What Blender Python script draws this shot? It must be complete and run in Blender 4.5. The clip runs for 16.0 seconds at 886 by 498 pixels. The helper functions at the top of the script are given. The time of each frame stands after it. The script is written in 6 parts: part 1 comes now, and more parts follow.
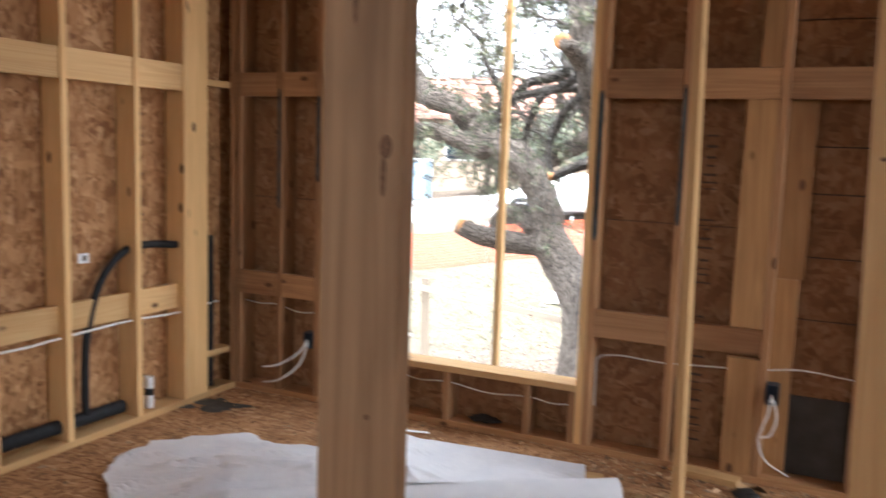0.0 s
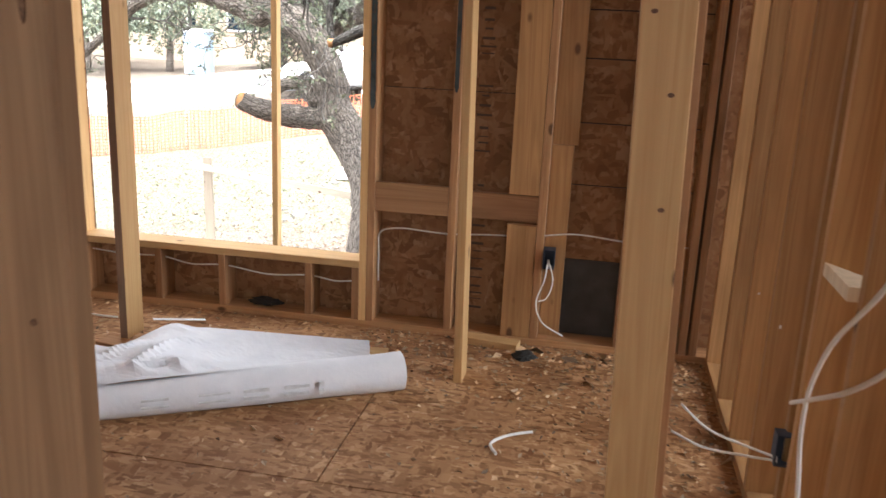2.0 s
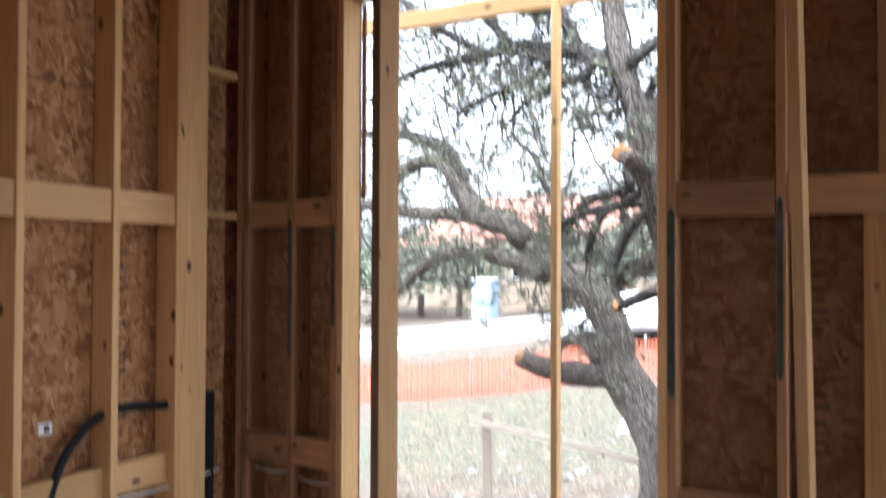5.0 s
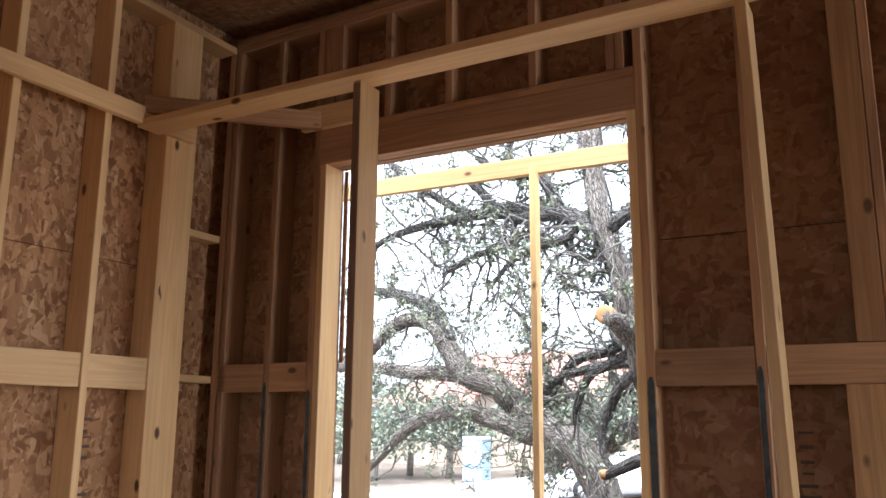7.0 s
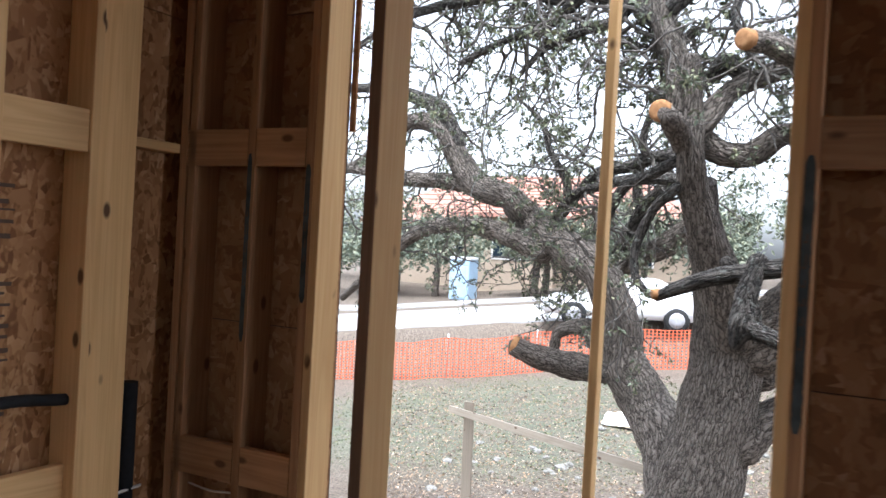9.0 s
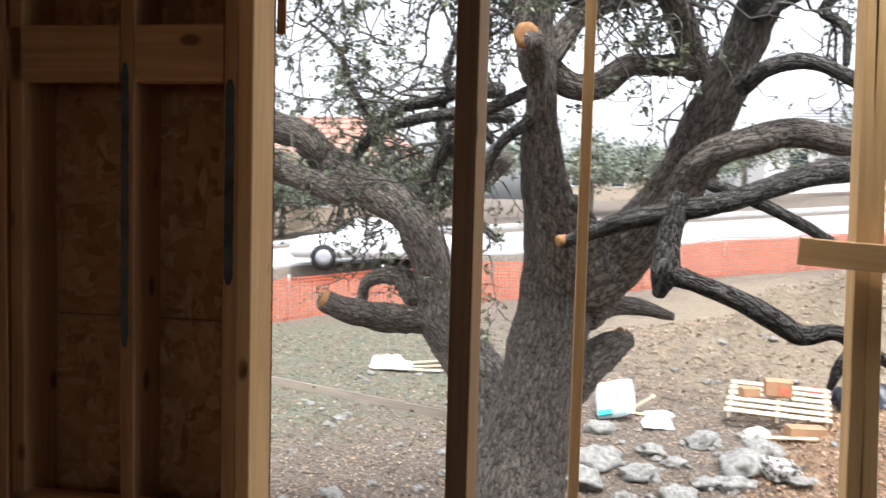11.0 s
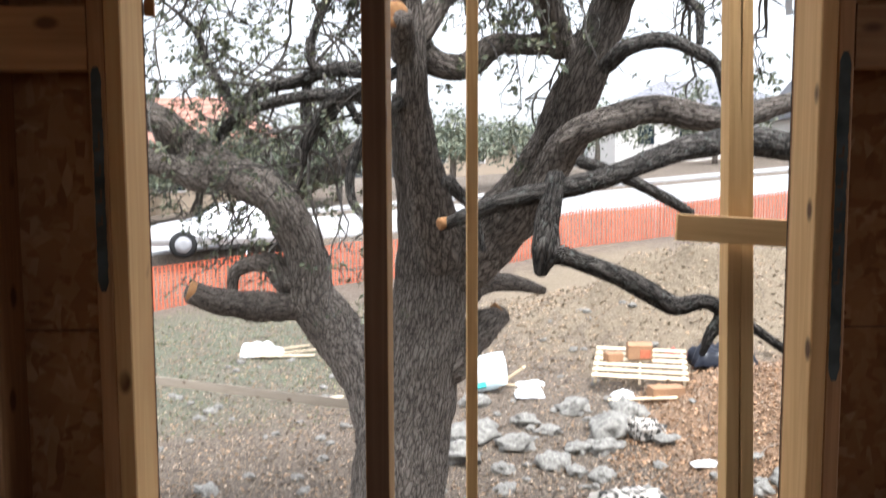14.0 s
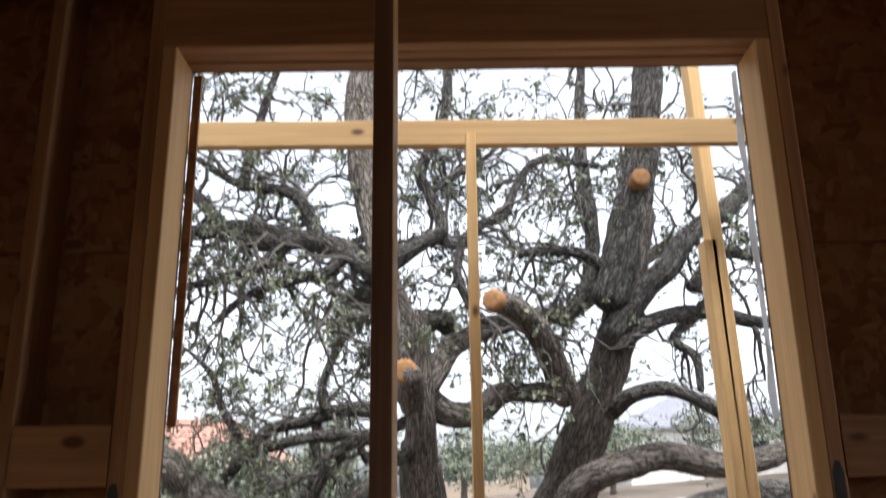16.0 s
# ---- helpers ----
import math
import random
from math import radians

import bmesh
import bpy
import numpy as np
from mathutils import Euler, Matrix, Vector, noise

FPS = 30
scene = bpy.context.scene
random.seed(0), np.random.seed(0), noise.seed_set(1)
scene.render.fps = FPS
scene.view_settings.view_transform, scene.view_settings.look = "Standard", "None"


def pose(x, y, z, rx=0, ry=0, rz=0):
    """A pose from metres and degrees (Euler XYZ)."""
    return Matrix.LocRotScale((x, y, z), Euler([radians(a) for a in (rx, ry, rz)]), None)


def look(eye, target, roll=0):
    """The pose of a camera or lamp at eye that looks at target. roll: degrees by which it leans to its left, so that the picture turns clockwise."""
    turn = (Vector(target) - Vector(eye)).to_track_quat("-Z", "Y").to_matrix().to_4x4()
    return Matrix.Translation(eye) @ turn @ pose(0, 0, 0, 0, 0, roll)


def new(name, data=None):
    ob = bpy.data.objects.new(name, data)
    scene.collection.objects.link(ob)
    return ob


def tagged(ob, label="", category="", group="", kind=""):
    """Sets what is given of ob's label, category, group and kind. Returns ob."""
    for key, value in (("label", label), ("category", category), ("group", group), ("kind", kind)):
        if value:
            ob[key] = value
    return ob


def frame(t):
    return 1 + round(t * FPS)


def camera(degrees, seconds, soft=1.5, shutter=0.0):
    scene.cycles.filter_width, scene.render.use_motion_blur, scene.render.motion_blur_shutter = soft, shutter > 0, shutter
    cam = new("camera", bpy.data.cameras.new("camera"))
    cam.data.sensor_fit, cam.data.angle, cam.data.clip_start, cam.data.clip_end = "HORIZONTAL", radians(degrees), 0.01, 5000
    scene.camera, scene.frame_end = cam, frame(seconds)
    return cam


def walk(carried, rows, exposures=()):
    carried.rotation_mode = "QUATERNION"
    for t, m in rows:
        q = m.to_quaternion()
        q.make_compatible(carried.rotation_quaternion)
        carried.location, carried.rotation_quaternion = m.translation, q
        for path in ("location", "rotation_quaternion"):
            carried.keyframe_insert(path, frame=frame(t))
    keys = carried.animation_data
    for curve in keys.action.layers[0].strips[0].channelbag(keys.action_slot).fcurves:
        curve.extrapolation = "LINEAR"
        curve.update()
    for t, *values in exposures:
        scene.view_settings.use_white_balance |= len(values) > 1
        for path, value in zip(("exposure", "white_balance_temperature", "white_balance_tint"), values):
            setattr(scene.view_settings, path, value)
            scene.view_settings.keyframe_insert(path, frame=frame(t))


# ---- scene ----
cam = camera(56.2, 16.0, shutter=0.5)
PATH = [
    (0, (2.685, -4.131, 1.561), (1.85, -2.33, 1.319), 1.9),
    (0.5, (2.727, -4.112, 1.55), (2.161, -2.222, 1.224), 2.3),
    (1, (2.73, -4.109, 1.526), (2.392, -2.186, 1.091), 3.4),
    (1.5, (2.716, -4.075, 1.516), (2.408, -2.162, 1.021), 3.3),
    (2, (2.697, -3.899, 1.507), (2.352, -1.997, 0.994), 2.6),
    (2.5, (2.652, -3.707, 1.511), (2.266, -1.815, 0.989), 1.8),
    (3, (2.575, -3.598, 1.541), (2.181, -1.692, 1.083), 1.7),
    (3.5, (2.524, -3.475, 1.554), (1.984, -1.589, 1.167), 1.2),
    (4, (2.476, -3.353, 1.572), (1.719, -1.533, 1.231), 0.3),
    (4.5, (2.452, -3.282, 1.622), (1.541, -1.517, 1.386), -0.3),
    (5, (2.471, -3.306, 1.643), (1.475, -1.572, 1.681), 0.2),
    (5.2, (2.477, -3.322, 1.671), (1.474, -1.6, 1.844), -0.0),
    (7.3, (2.507, -3.186, 1.694), (1.547, -1.48, 2.102), 0.4),
    (7.5, (2.469, -3.126, 1.651), (1.51, -1.39, 1.91), 1.5),
    (8, (2.304, -2.864, 1.58), (1.344, -1.111, 1.642), 3.9),
    (8.2, (2.245, -2.796, 1.582), (1.273, -1.048, 1.619), 4.0),
    (10.3, (1.071, -1.953, 1.574), (0.386, -0.075, 1.504), 0.6),
    (10.5, (1.02, -1.961, 1.586), (0.44, -0.049, 1.496), 0.9),
    (11, (0.785, -1.943, 1.57), (0.474, 0.028, 1.442), 1.5),
    (11.5, (0.695, -1.907, 1.579), (0.525, 0.079, 1.412), 0.4),
    (12, (0.689, -1.882, 1.573), (0.586, 0.104, 1.358), -0.1),
    (12.5, (0.699, -1.869, 1.553), (0.633, 0.112, 1.282), 0.1),
    (13, (0.695, -1.865, 1.55), (0.657, 0.11, 1.236), 0.5),
    (13.5, (0.698, -1.866, 1.558), (0.684, 0.112, 1.256), 0.6),
    (14, (0.7, -1.88, 1.596), (0.714, 0.112, 1.42), -0.2),
    (14.5, (0.71, -1.889, 1.643), (0.736, 0.111, 1.661), -0.6),
    (15, (0.704, -1.929, 1.677), (0.721, 0.059, 1.895), -0.7),
    (15.5, (0.713, -1.948, 1.781), (0.719, 0.018, 2.15), -0.5),
    (16, (0.713, -1.99, 1.807), (0.71, -0.072, 2.374), -0.8),
]
# stops: the clip's camera brightens for the room and darkens for the view
EXPOSURES = [(0.0, 3.5, 6000, 9), (1.0, 3.42, 6050, 9), (1.5, 3.55, 6200, 9), (2.0, 3.55, 6200, 9), (3.0, 3.4, 6050, 9), (4.0, 3.12, 5850, 9), (4.5, 2.97, 5700, 9), (5.0, 2.95, 5600, 9), (7.3, 3.3, 5600, 9), (7.6, 3.2, 5600, 9),
             (8.2, 2.7, 5600, 9), (10.3, 2.25, 6000, 10), (11.5, 2.05, 6100, 10), (14.5, 2.05, 6100, 10), (16.0, 1.95, 6100, 10)]
walk(cam, [(t, look(eye, target, roll)) for t, eye, target, roll in PATH], EXPOSURES)
SKY = 0.12
EAST_LIGHT = 12.0
BACK_LIGHT = 0.28

# ---- light ----
world = bpy.data.worlds.new("overcast_sky")
scene.world = world
world.use_nodes = True
wn = world.node_tree.nodes
wl = world.node_tree.links
sky = wn.new("ShaderNodeTexSky")
sky.sky_type = "NISHITA"
sky.sun_disc = False
sky.sun_elevation = radians(68)
sky.sun_rotation = radians(163)
sky.air_density = 1.0
sky.dust_density = 4.0
grey = wn.new("ShaderNodeHueSaturation")
grey.inputs["Saturation"].default_value = 0.18
wl.new(sky.outputs[0], grey.inputs["Color"])
wl.new(grey.outputs[0], wn["Background"].inputs["Color"])
wn["Background"].inputs["Strength"].default_value = SKY

sun = new("sun", bpy.data.lights.new("sun", "SUN"))
sun.data.energy = 1.0
sun.data.angle = radians(14)
sun.data.color = (1.0, 0.98, 0.95)
sun.matrix_world = look((6, -20, 52), (0, 0, 0))


def fill_light(eye, target, w, h, power):
    lamp = new("daylight_fill", bpy.data.lights.new("daylight_fill", "AREA"))
    lamp.data.shape = "RECTANGLE"
    lamp.data.size, lamp.data.size_y = w, h
    lamp.data.energy = power
    lamp.data.color = (0.95, 0.98, 1.0)
    lamp.matrix_world = look(eye, target)
    return lamp


# added fill lamps, set in unseen gaps of the east and back walls
fill_light((6.55, -0.65, 1.75), (0, -1.2, 1.4), 1.0, 2.2, EAST_LIGHT)
fill_light((2.6, -7.1, 2.5), (2.4, 0, 2.4), 3.4, 0.9, BACK_LIGHT)


# ---- materials ----
class Mat:
    """A node material with a few short hands."""

    def __init__(self, name, rough=0.8, metal=0.0):
        self.m = bpy.data.materials.new(name)
        self.m.use_nodes = True
        self.n, self.l = self.m.node_tree.nodes, self.m.node_tree.links
        self.bsdf = self.n["Principled BSDF"]
        self.bsdf.inputs["Roughness"].default_value = rough
        self.bsdf.inputs["Metallic"].default_value = metal
        self.bsdf.inputs["Specular IOR Level"].default_value = 0.3

    def node(self, kind, **values):
        nd = self.n.new(kind)
        for key, value in values.items():
            nd.inputs[key.replace("_", " ")].default_value = value
        return nd

    def coords(self, scale=(1, 1, 1), shift=True, kind="Object", turn=(0, 0, 0)):
        tc = self.node("ShaderNodeTexCoord")
        mp = self.node("ShaderNodeMapping")
        mp.inputs["Scale"].default_value = scale
        mp.inputs["Rotation"].default_value = turn
        self.l.new(tc.outputs[kind], mp.inputs["Vector"])
        if shift:
            info = self.node("ShaderNodeObjectInfo")
            mul = self.node("ShaderNodeMath")
            mul.operation = "MULTIPLY"
            mul.inputs[1].default_value = 37.0
            self.l.new(info.outputs["Random"], mul.inputs[0])
            self.l.new(mul.outputs[0], mp.inputs["Location"])
        return mp.outputs[0]

    def noise(self, vec, scale=5.0, detail=4.0, rough=0.55, distort=0.0):
        nd = self.node("ShaderNodeTexNoise", Scale=scale, Detail=detail, Roughness=rough, Distortion=distort)
        self.l.new(vec, nd.inputs["Vector"])
        return nd.outputs["Fac"]

    def voronoi(self, vec, scale=5.0, out="Distance", feature="F1"):
        nd = self.node("ShaderNodeTexVoronoi", Scale=scale)
        nd.feature = feature
        self.l.new(vec, nd.inputs["Vector"])
        return nd.outputs[out]

    def ramp(self, fac, stops):
        nd = self.node("ShaderNodeValToRGB")
        el = nd.color_ramp.elements
        while len(el) < len(stops):
            el.new(0.5)
        for e, (p, c) in zip(el, stops):
            e.position = p
            e.color = (*c, 1) if isinstance(c, tuple) else (c, c, c, 1)
        self.l.new(fac, nd.inputs[0])
        return nd.outputs[0]

    def mix(self, fac, a, b, mode="MIX"):
        nd = self.n.new("ShaderNodeMix")
        nd.data_type, nd.blend_type = "RGBA", mode
        a, b = ((v, v, v) if isinstance(v, float) else v for v in (a, b))
        for sock, v in ((nd.inputs[0], fac), (nd.inputs[6], a), (nd.inputs[7], b)):
            if isinstance(v, (int, float)):
                sock.default_value = v
            elif isinstance(v, tuple):
                sock.default_value = (*v, 1)
            else:
                self.l.new(v, sock)
        return nd.outputs[2]

    def colour(self, c):
        if isinstance(c, tuple):
            self.bsdf.inputs["Base Color"].default_value = (*c, 1)
        else:
            self.l.new(c, self.bsdf.inputs["Base Color"])
        return self

    def bump(self, height, strength=0.3, distance=0.01):
        nd = self.node("ShaderNodeBump", Strength=strength, Distance=distance)
        self.l.new(height, nd.inputs["Height"])
        self.l.new(nd.outputs[0], self.bsdf.inputs["Normal"])
        return self


def wood(name, light, dark, knot=(0.10, 0.045, 0.02), stain=0.35):
    m = Mat(name, 0.62)
    streak = m.noise(m.coords((55, 55, 1.3)), 1.0, 5, 0.6)
    rings = m.noise(m.coords((9, 9, 0.35)), 1.6, 2, 0.5, 1.2)
    wave = m.node("ShaderNodeMath")
    wave.operation = "PINGPONG"
    wave.inputs[1].default_value = 0.09
    m.l.new(rings, wave.inputs[0])
    bands = m.ramp(wave.outputs[0], [(0.0, 0.0), (0.09, 1.0)])
    figure = m.mix(0.5, m.ramp(streak, [(0.3, 0.0), (0.72, 1.0)]), bands)
    base = m.mix(m.ramp(figure, [(0.15, 0.0), (0.95, 0.62)]), light, dark)
    info = m.node("ShaderNodeObjectInfo")
    tone = m.ramp(info.outputs["Random"], [(0.0, (0.72, 0.68, 0.62)), (0.5, (1.0, 0.97, 0.93)), (1.0, (1.12, 1.08, 1.0))])
    base = m.mix(1.0, base, tone, "MULTIPLY")
    blot = m.ramp(m.noise(m.coords((3.5, 3.5, 0.9)), 1.4, 4), [(0.5, 0.0), (0.78, stain)])
    base = m.mix(blot, base, (dark[0] * 0.6, dark[1] * 0.55, dark[2] * 0.5))
    spots = m.ramp(m.voronoi(m.coords((8, 8, 4.2)), 1.0), [(0.085, 0.95), (0.15, 0.0)])
    sparse = m.ramp(m.noise(m.coords((2, 2, 1.1)), 1.3, 1), [(0.44, 0.0), (0.48, 1.0)])
    base = m.mix(m.mix(sparse, 0.0, spots), base, knot)
    m.colour(base).bump(streak, 0.25, 0.002)
    return m.m


def strand_board(name, tint=(1, 1, 1), flake=1.0, wet=0.4, faded=0.0):
    m = Mat(name, 0.7)
    flat = m.coords((1, 1, 1), False)
    warp = m.noise(flat, 9.0 * flake, 2)
    layers = []
    for turn, sc in ((0.35, (13, 46, 13)), (1.25, (12, 42, 42)), (2.3, (15, 44, 15)), (0.8, (44, 13, 13))):
        v = m.coords(tuple(s * flake for s in sc), False, turn=(turn, turn * 0.7, turn))
        cell = m.voronoi(v, 1.0, "Color")
        layers.append(m.ramp(cell, [(0.15, (0.21, 0.115, 0.052)), (0.42, (0.43, 0.27, 0.14)), (0.75, (0.60, 0.42, 0.24)), (0.97, (0.78, 0.62, 0.42))]))
    pick = m.voronoi(flat, 17.0 * flake, "Color")
    one = m.mix(m.ramp(pick, [(0.45, 0.0), (0.5, 1.0)]), layers[0], layers[1])
    two = m.mix(m.ramp(warp, [(0.48, 0.0), (0.52, 1.0)]), layers[2], layers[3])
    base = m.mix(m.ramp(m.noise(flat, 14.0 * flake, 2), [(0.47, 0.0), (0.53, 1.0)]), one, two)
    base = m.mix(faded, base, (0.40, 0.245, 0.13))
    base = m.mix(m.ramp(m.noise(flat, 1.7, 5, 0.6), [(0.42, 0.0), (0.75, wet)]), base, (0.20, 0.09, 0.035))
    base = m.mix(1.0, base, tint, "MULTIPLY")
    m.colour(base).bump(warp, 0.25, 0.002)
    return m.m


def plain(name, c, rough=0.6, metal=0.0, vary=0.12, scale=30.0, bump=0.0):
    m = Mat(name, rough, metal)
    n = m.noise(m.coords((1, 1, 1)), scale, 5)
    m.colour(m.mix(m.ramp(n, [(0.3, 0.0), (0.7, 1.0)]), tuple(max(0, v * (1 - vary)) for v in c), tuple(min(1, v * (1 + vary)) for v in c)))
    if bump:
        m.bump(n, bump, 0.01)
    return m.m


PINE = wood("pine_stud", (0.72, 0.49, 0.24), (0.55, 0.32, 0.13), stain=0.25)
# stained pine, its tone darkened for the shade on the backlit window wall
PINE_OLD = wood("weathered_shaded_pine", (0.44, 0.25, 0.125), (0.23, 0.11, 0.05), stain=0.7)
PINE_RED = wood("red_brown_pine", (0.49, 0.285, 0.125), (0.27, 0.13, 0.05), stain=0.55)
PATCH = plain("dark_cement_board", (0.075, 0.07, 0.065), 0.9, vary=0.2, scale=9)
PINE_GREY = wood("grey_weathered_wood", (0.46, 0.41, 0.35), (0.32, 0.275, 0.225), stain=0.5)
DARK_WOOD = wood("dark_shade_wood", (0.25, 0.155, 0.10), (0.13, 0.075, 0.046), stain=0.6)
# one board in two tones: shade in the first, west wall light in the second
OSB = strand_board("shaded_strand_board", (0.70, 0.56, 0.465), 1.0, 0.6, 0.42)
OSB_WEST = strand_board("lit_strand_board", (0.86, 0.69, 0.55), 1.0, 0.4, 0.14)
OSB_FLOOR = strand_board("strand_board_floor", (0.90, 0.75, 0.64), 1.15, 0.75, 0.12)
STAIN = plain("teal_grey_paint", (0.055, 0.07, 0.072), 0.75, vary=0.5, scale=14)
FELT = plain("dull_black_sheet", (0.03, 0.028, 0.026), 0.9)
INK = plain("printed_ink", (0.10, 0.065, 0.045), 0.7)
BLACK_HOSE = plain("black_foam", (0.012, 0.013, 0.015), 0.75, vary=0.3, bump=0.2)
CABLE = plain("white_cable_sheath", (0.78, 0.77, 0.73), 0.4, vary=0.05)
BLUE_BOX = plain("dark_blue_plastic", (0.03, 0.045, 0.07), 0.45)
STEEL = plain("galvanised_steel", (0.55, 0.56, 0.57), 0.4, 0.9)
PAPER = plain("white_paper", (0.82, 0.84, 0.86), 0.6, vary=0.05, scale=8)
ORANGE = plain("orange_plastic_net", (0.60, 0.13, 0.06), 0.5, vary=0.12, scale=2)
LIMESTONE = plain("limestone", (0.21, 0.20, 0.18), 0.9, vary=0.5, scale=9, bump=0.6)
CARD = plain("brown_cardboard", (0.34, 0.195, 0.11), 0.8)
CARD_RED = plain("printed_red_cardboard", (0.45, 0.13, 0.07), 0.7, vary=0.3, scale=12)
BLACK_PLASTIC = plain("black_plastic_bag", (0.012, 0.014, 0.022), 0.3, bump=0.5, scale=18)
RED_PLASTIC = plain("red_plastic", (0.55, 0.02, 0.03), 0.4)
TEAL = plain("teal_print", (0.05, 0.36, 0.36), 0.5)
KNOT = plain("dark_knot", (0.15, 0.08, 0.042), 0.6, vary=0.4, scale=150)


def ridged(m, fac):
    """Sharp ridges from a smooth noise."""
    sub = m.node("ShaderNodeMath")
    sub.operation = "SUBTRACT"
    sub.inputs[1].default_value = 0.5
    m.l.new(fac, sub.inputs[0])
    ab = m.node("ShaderNodeMath")
    ab.operation = "ABSOLUTE"
    m.l.new(sub.outputs[0], ab.inputs[0])
    return m.ramp(ab.outputs[0], [(0.0, 0.0), (0.13, 1.0)])


def bark_material(name, deep, mid, high, lichen_amount):
    """Long furrowed plates between dark cracks, with slivers and lichen on them."""
    m = Mat(name, 0.95)
    uv = m.coords((1, 1, 1), False, "UV")
    wander = m.noise(m.coords((7, 3, 1), False, "UV"), 1.0, 4, 0.6)
    long_cells = m.mix(0.30, m.coords((52, 10, 1), False, "UV"), m.mix(1.0, wander, (18.0, 22.0, 20.0), "MULTIPLY"))
    crack = m.voronoi(long_cells, 1.0, "Distance", "DISTANCE_TO_EDGE")
    plate = m.ramp(crack, [(0.0, 0.0), (0.10, 0.55), (0.30, 1.0)])
    cell_tone = m.voronoi(long_cells, 1.0, "Color")
    slivers = ridged(m, m.noise(m.coords((95, 16, 1), False, "UV"), 1.0, 4, 0.6, 0.6))
    fine = m.noise(uv, 160.0, 5, 0.65)
    h = m.mix(0.30, plate, slivers)
    tone = m.mix(0.22, h, fine)
    base = m.ramp(tone, [(0.16, deep), (0.46, mid), (0.88, high)])
    base = m.mix(0.28, base, m.mix(1.0, base, m.ramp(cell_tone, [(0.2, 0.45), (0.8, 1.3)]), "MULTIPLY"))
    patchy = m.noise(m.coords((1, 1, 1), False), 1.9, 4, 0.6)
    base = m.mix(m.ramp(patchy, [(0.42, 0.0), (0.7, 0.45)]), base, m.mix(1.0, base, (0.62, 0.62, 0.62), "MULTIPLY"))
    lichen = m.ramp(m.noise(m.coords((1, 1, 1), False), 24.0, 6, 0.75), [(0.57, 0.0), (0.63, lichen_amount)])
    base = m.mix(lichen, base, (0.26, 0.28, 0.25))
    m.colour(base).bump(h, 1.0, 0.035)
    return m.m


def cut_material():
    m = Mat("fresh_cut_wood", 0.8)
    n = m.noise(m.coords((1, 1, 1), False), 40.0, 4)
    m.colour(m.ramp(n, [(0.3, (0.22, 0.10, 0.04)), (0.7, (0.36, 0.19, 0.08))]))
    return m.m


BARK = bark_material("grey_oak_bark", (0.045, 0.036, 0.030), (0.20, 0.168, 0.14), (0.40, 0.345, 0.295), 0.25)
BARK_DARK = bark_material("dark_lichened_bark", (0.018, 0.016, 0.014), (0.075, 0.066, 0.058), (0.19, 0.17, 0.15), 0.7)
CUT = cut_material()


def leaf_material(name, a, b):
    m = Mat(name, 0.55)
    geo = m.node("ShaderNodeNewGeometry")
    m.colour(m.ramp(geo.outputs["Random Per Island"], [(0.0, a), (0.6, b), (1.0, (b[0] * 1.5, b[1] * 1.35, b[2] * 1.2))]))
    return m.m


LEAF = leaf_material("oak_leaf", (0.065, 0.078, 0.05), (0.14, 0.155, 0.10))
LEAF_FAR = leaf_material("far_leaf", (0.075, 0.09, 0.062), (0.15, 0.17, 0.125))
LITTER = leaf_material("dry_litter", (0.045, 0.032, 0.024), (0.27, 0.20, 0.14))
CHIPS = leaf_material("wood_chip", (0.17, 0.10, 0.06), (0.37, 0.245, 0.155))


def ground_material():
    m = Mat("bare_earth_and_leaf_litter", 0.95)
    v = m.coords((1, 1, 1), False)
    fine = m.noise(v, 22.0, 8, 0.7)
    mid = m.noise(v, 2.2, 5, 0.6)
    soil = m.ramp(fine, [(0.30, (0.036, 0.028, 0.022)), (0.5, (0.125, 0.098, 0.075)), (0.70, (0.27, 0.225, 0.18))])
    grass = m.ramp(fine, [(0.3, (0.06, 0.07, 0.042)), (0.7, (0.16, 0.17, 0.125))])
    sand = m.ramp(fine, [(0.3, (0.10, 0.076, 0.052)), (0.7, (0.29, 0.235, 0.165))])

    def patch(cx, cy, rx, ry):
        mp = m.node("ShaderNodeMapping")
        mp.vector_type = "TEXTURE"
        mp.inputs["Location"].default_value = (cx, cy, 0)
        mp.inputs["Scale"].default_value = (rx, ry, 100)
        m.l.new(v, mp.inputs["Vector"])
        ln = m.node("ShaderNodeVectorMath")
        ln.operation = "LENGTH"
        m.l.new(mp.outputs[0], ln.inputs[0])
        ad = m.node("ShaderNodeMath")
        ad.operation = "ADD"
        m.l.new(ln.outputs["Value"], ad.inputs[0])
        m.l.new(mid, ad.inputs[1])
        return m.ramp(scale01(ad.outputs[0]), [(0.62, 1.0), (0.80, 0.0)])

    def scale01(x):
        mu = m.node("ShaderNodeMath")
        mu.operation = "MULTIPLY"
        mu.inputs[1].default_value = 0.5
        m.l.new(x, mu.inputs[0])
        return mu.outputs[0]

    base = m.mix(patch(-5.5, 14.5, 6.0, 5.0), soil, m.mix(m.ramp(mid, [(0.4, 0.25), (0.6, 0.9)]), soil, grass))
    base = m.mix(patch(7.0, 17.0, 6.2, 6.5), base, sand)
    base = m.mix(patch(5.80, 8.20, 2.5, 3.1), base, m.ramp(fine, [(0.3, (0.12, 0.068, 0.04)), (0.7, (0.34, 0.22, 0.135))]))
    m.colour(base).bump(fine, 0.8, 0.05)
    return m.m


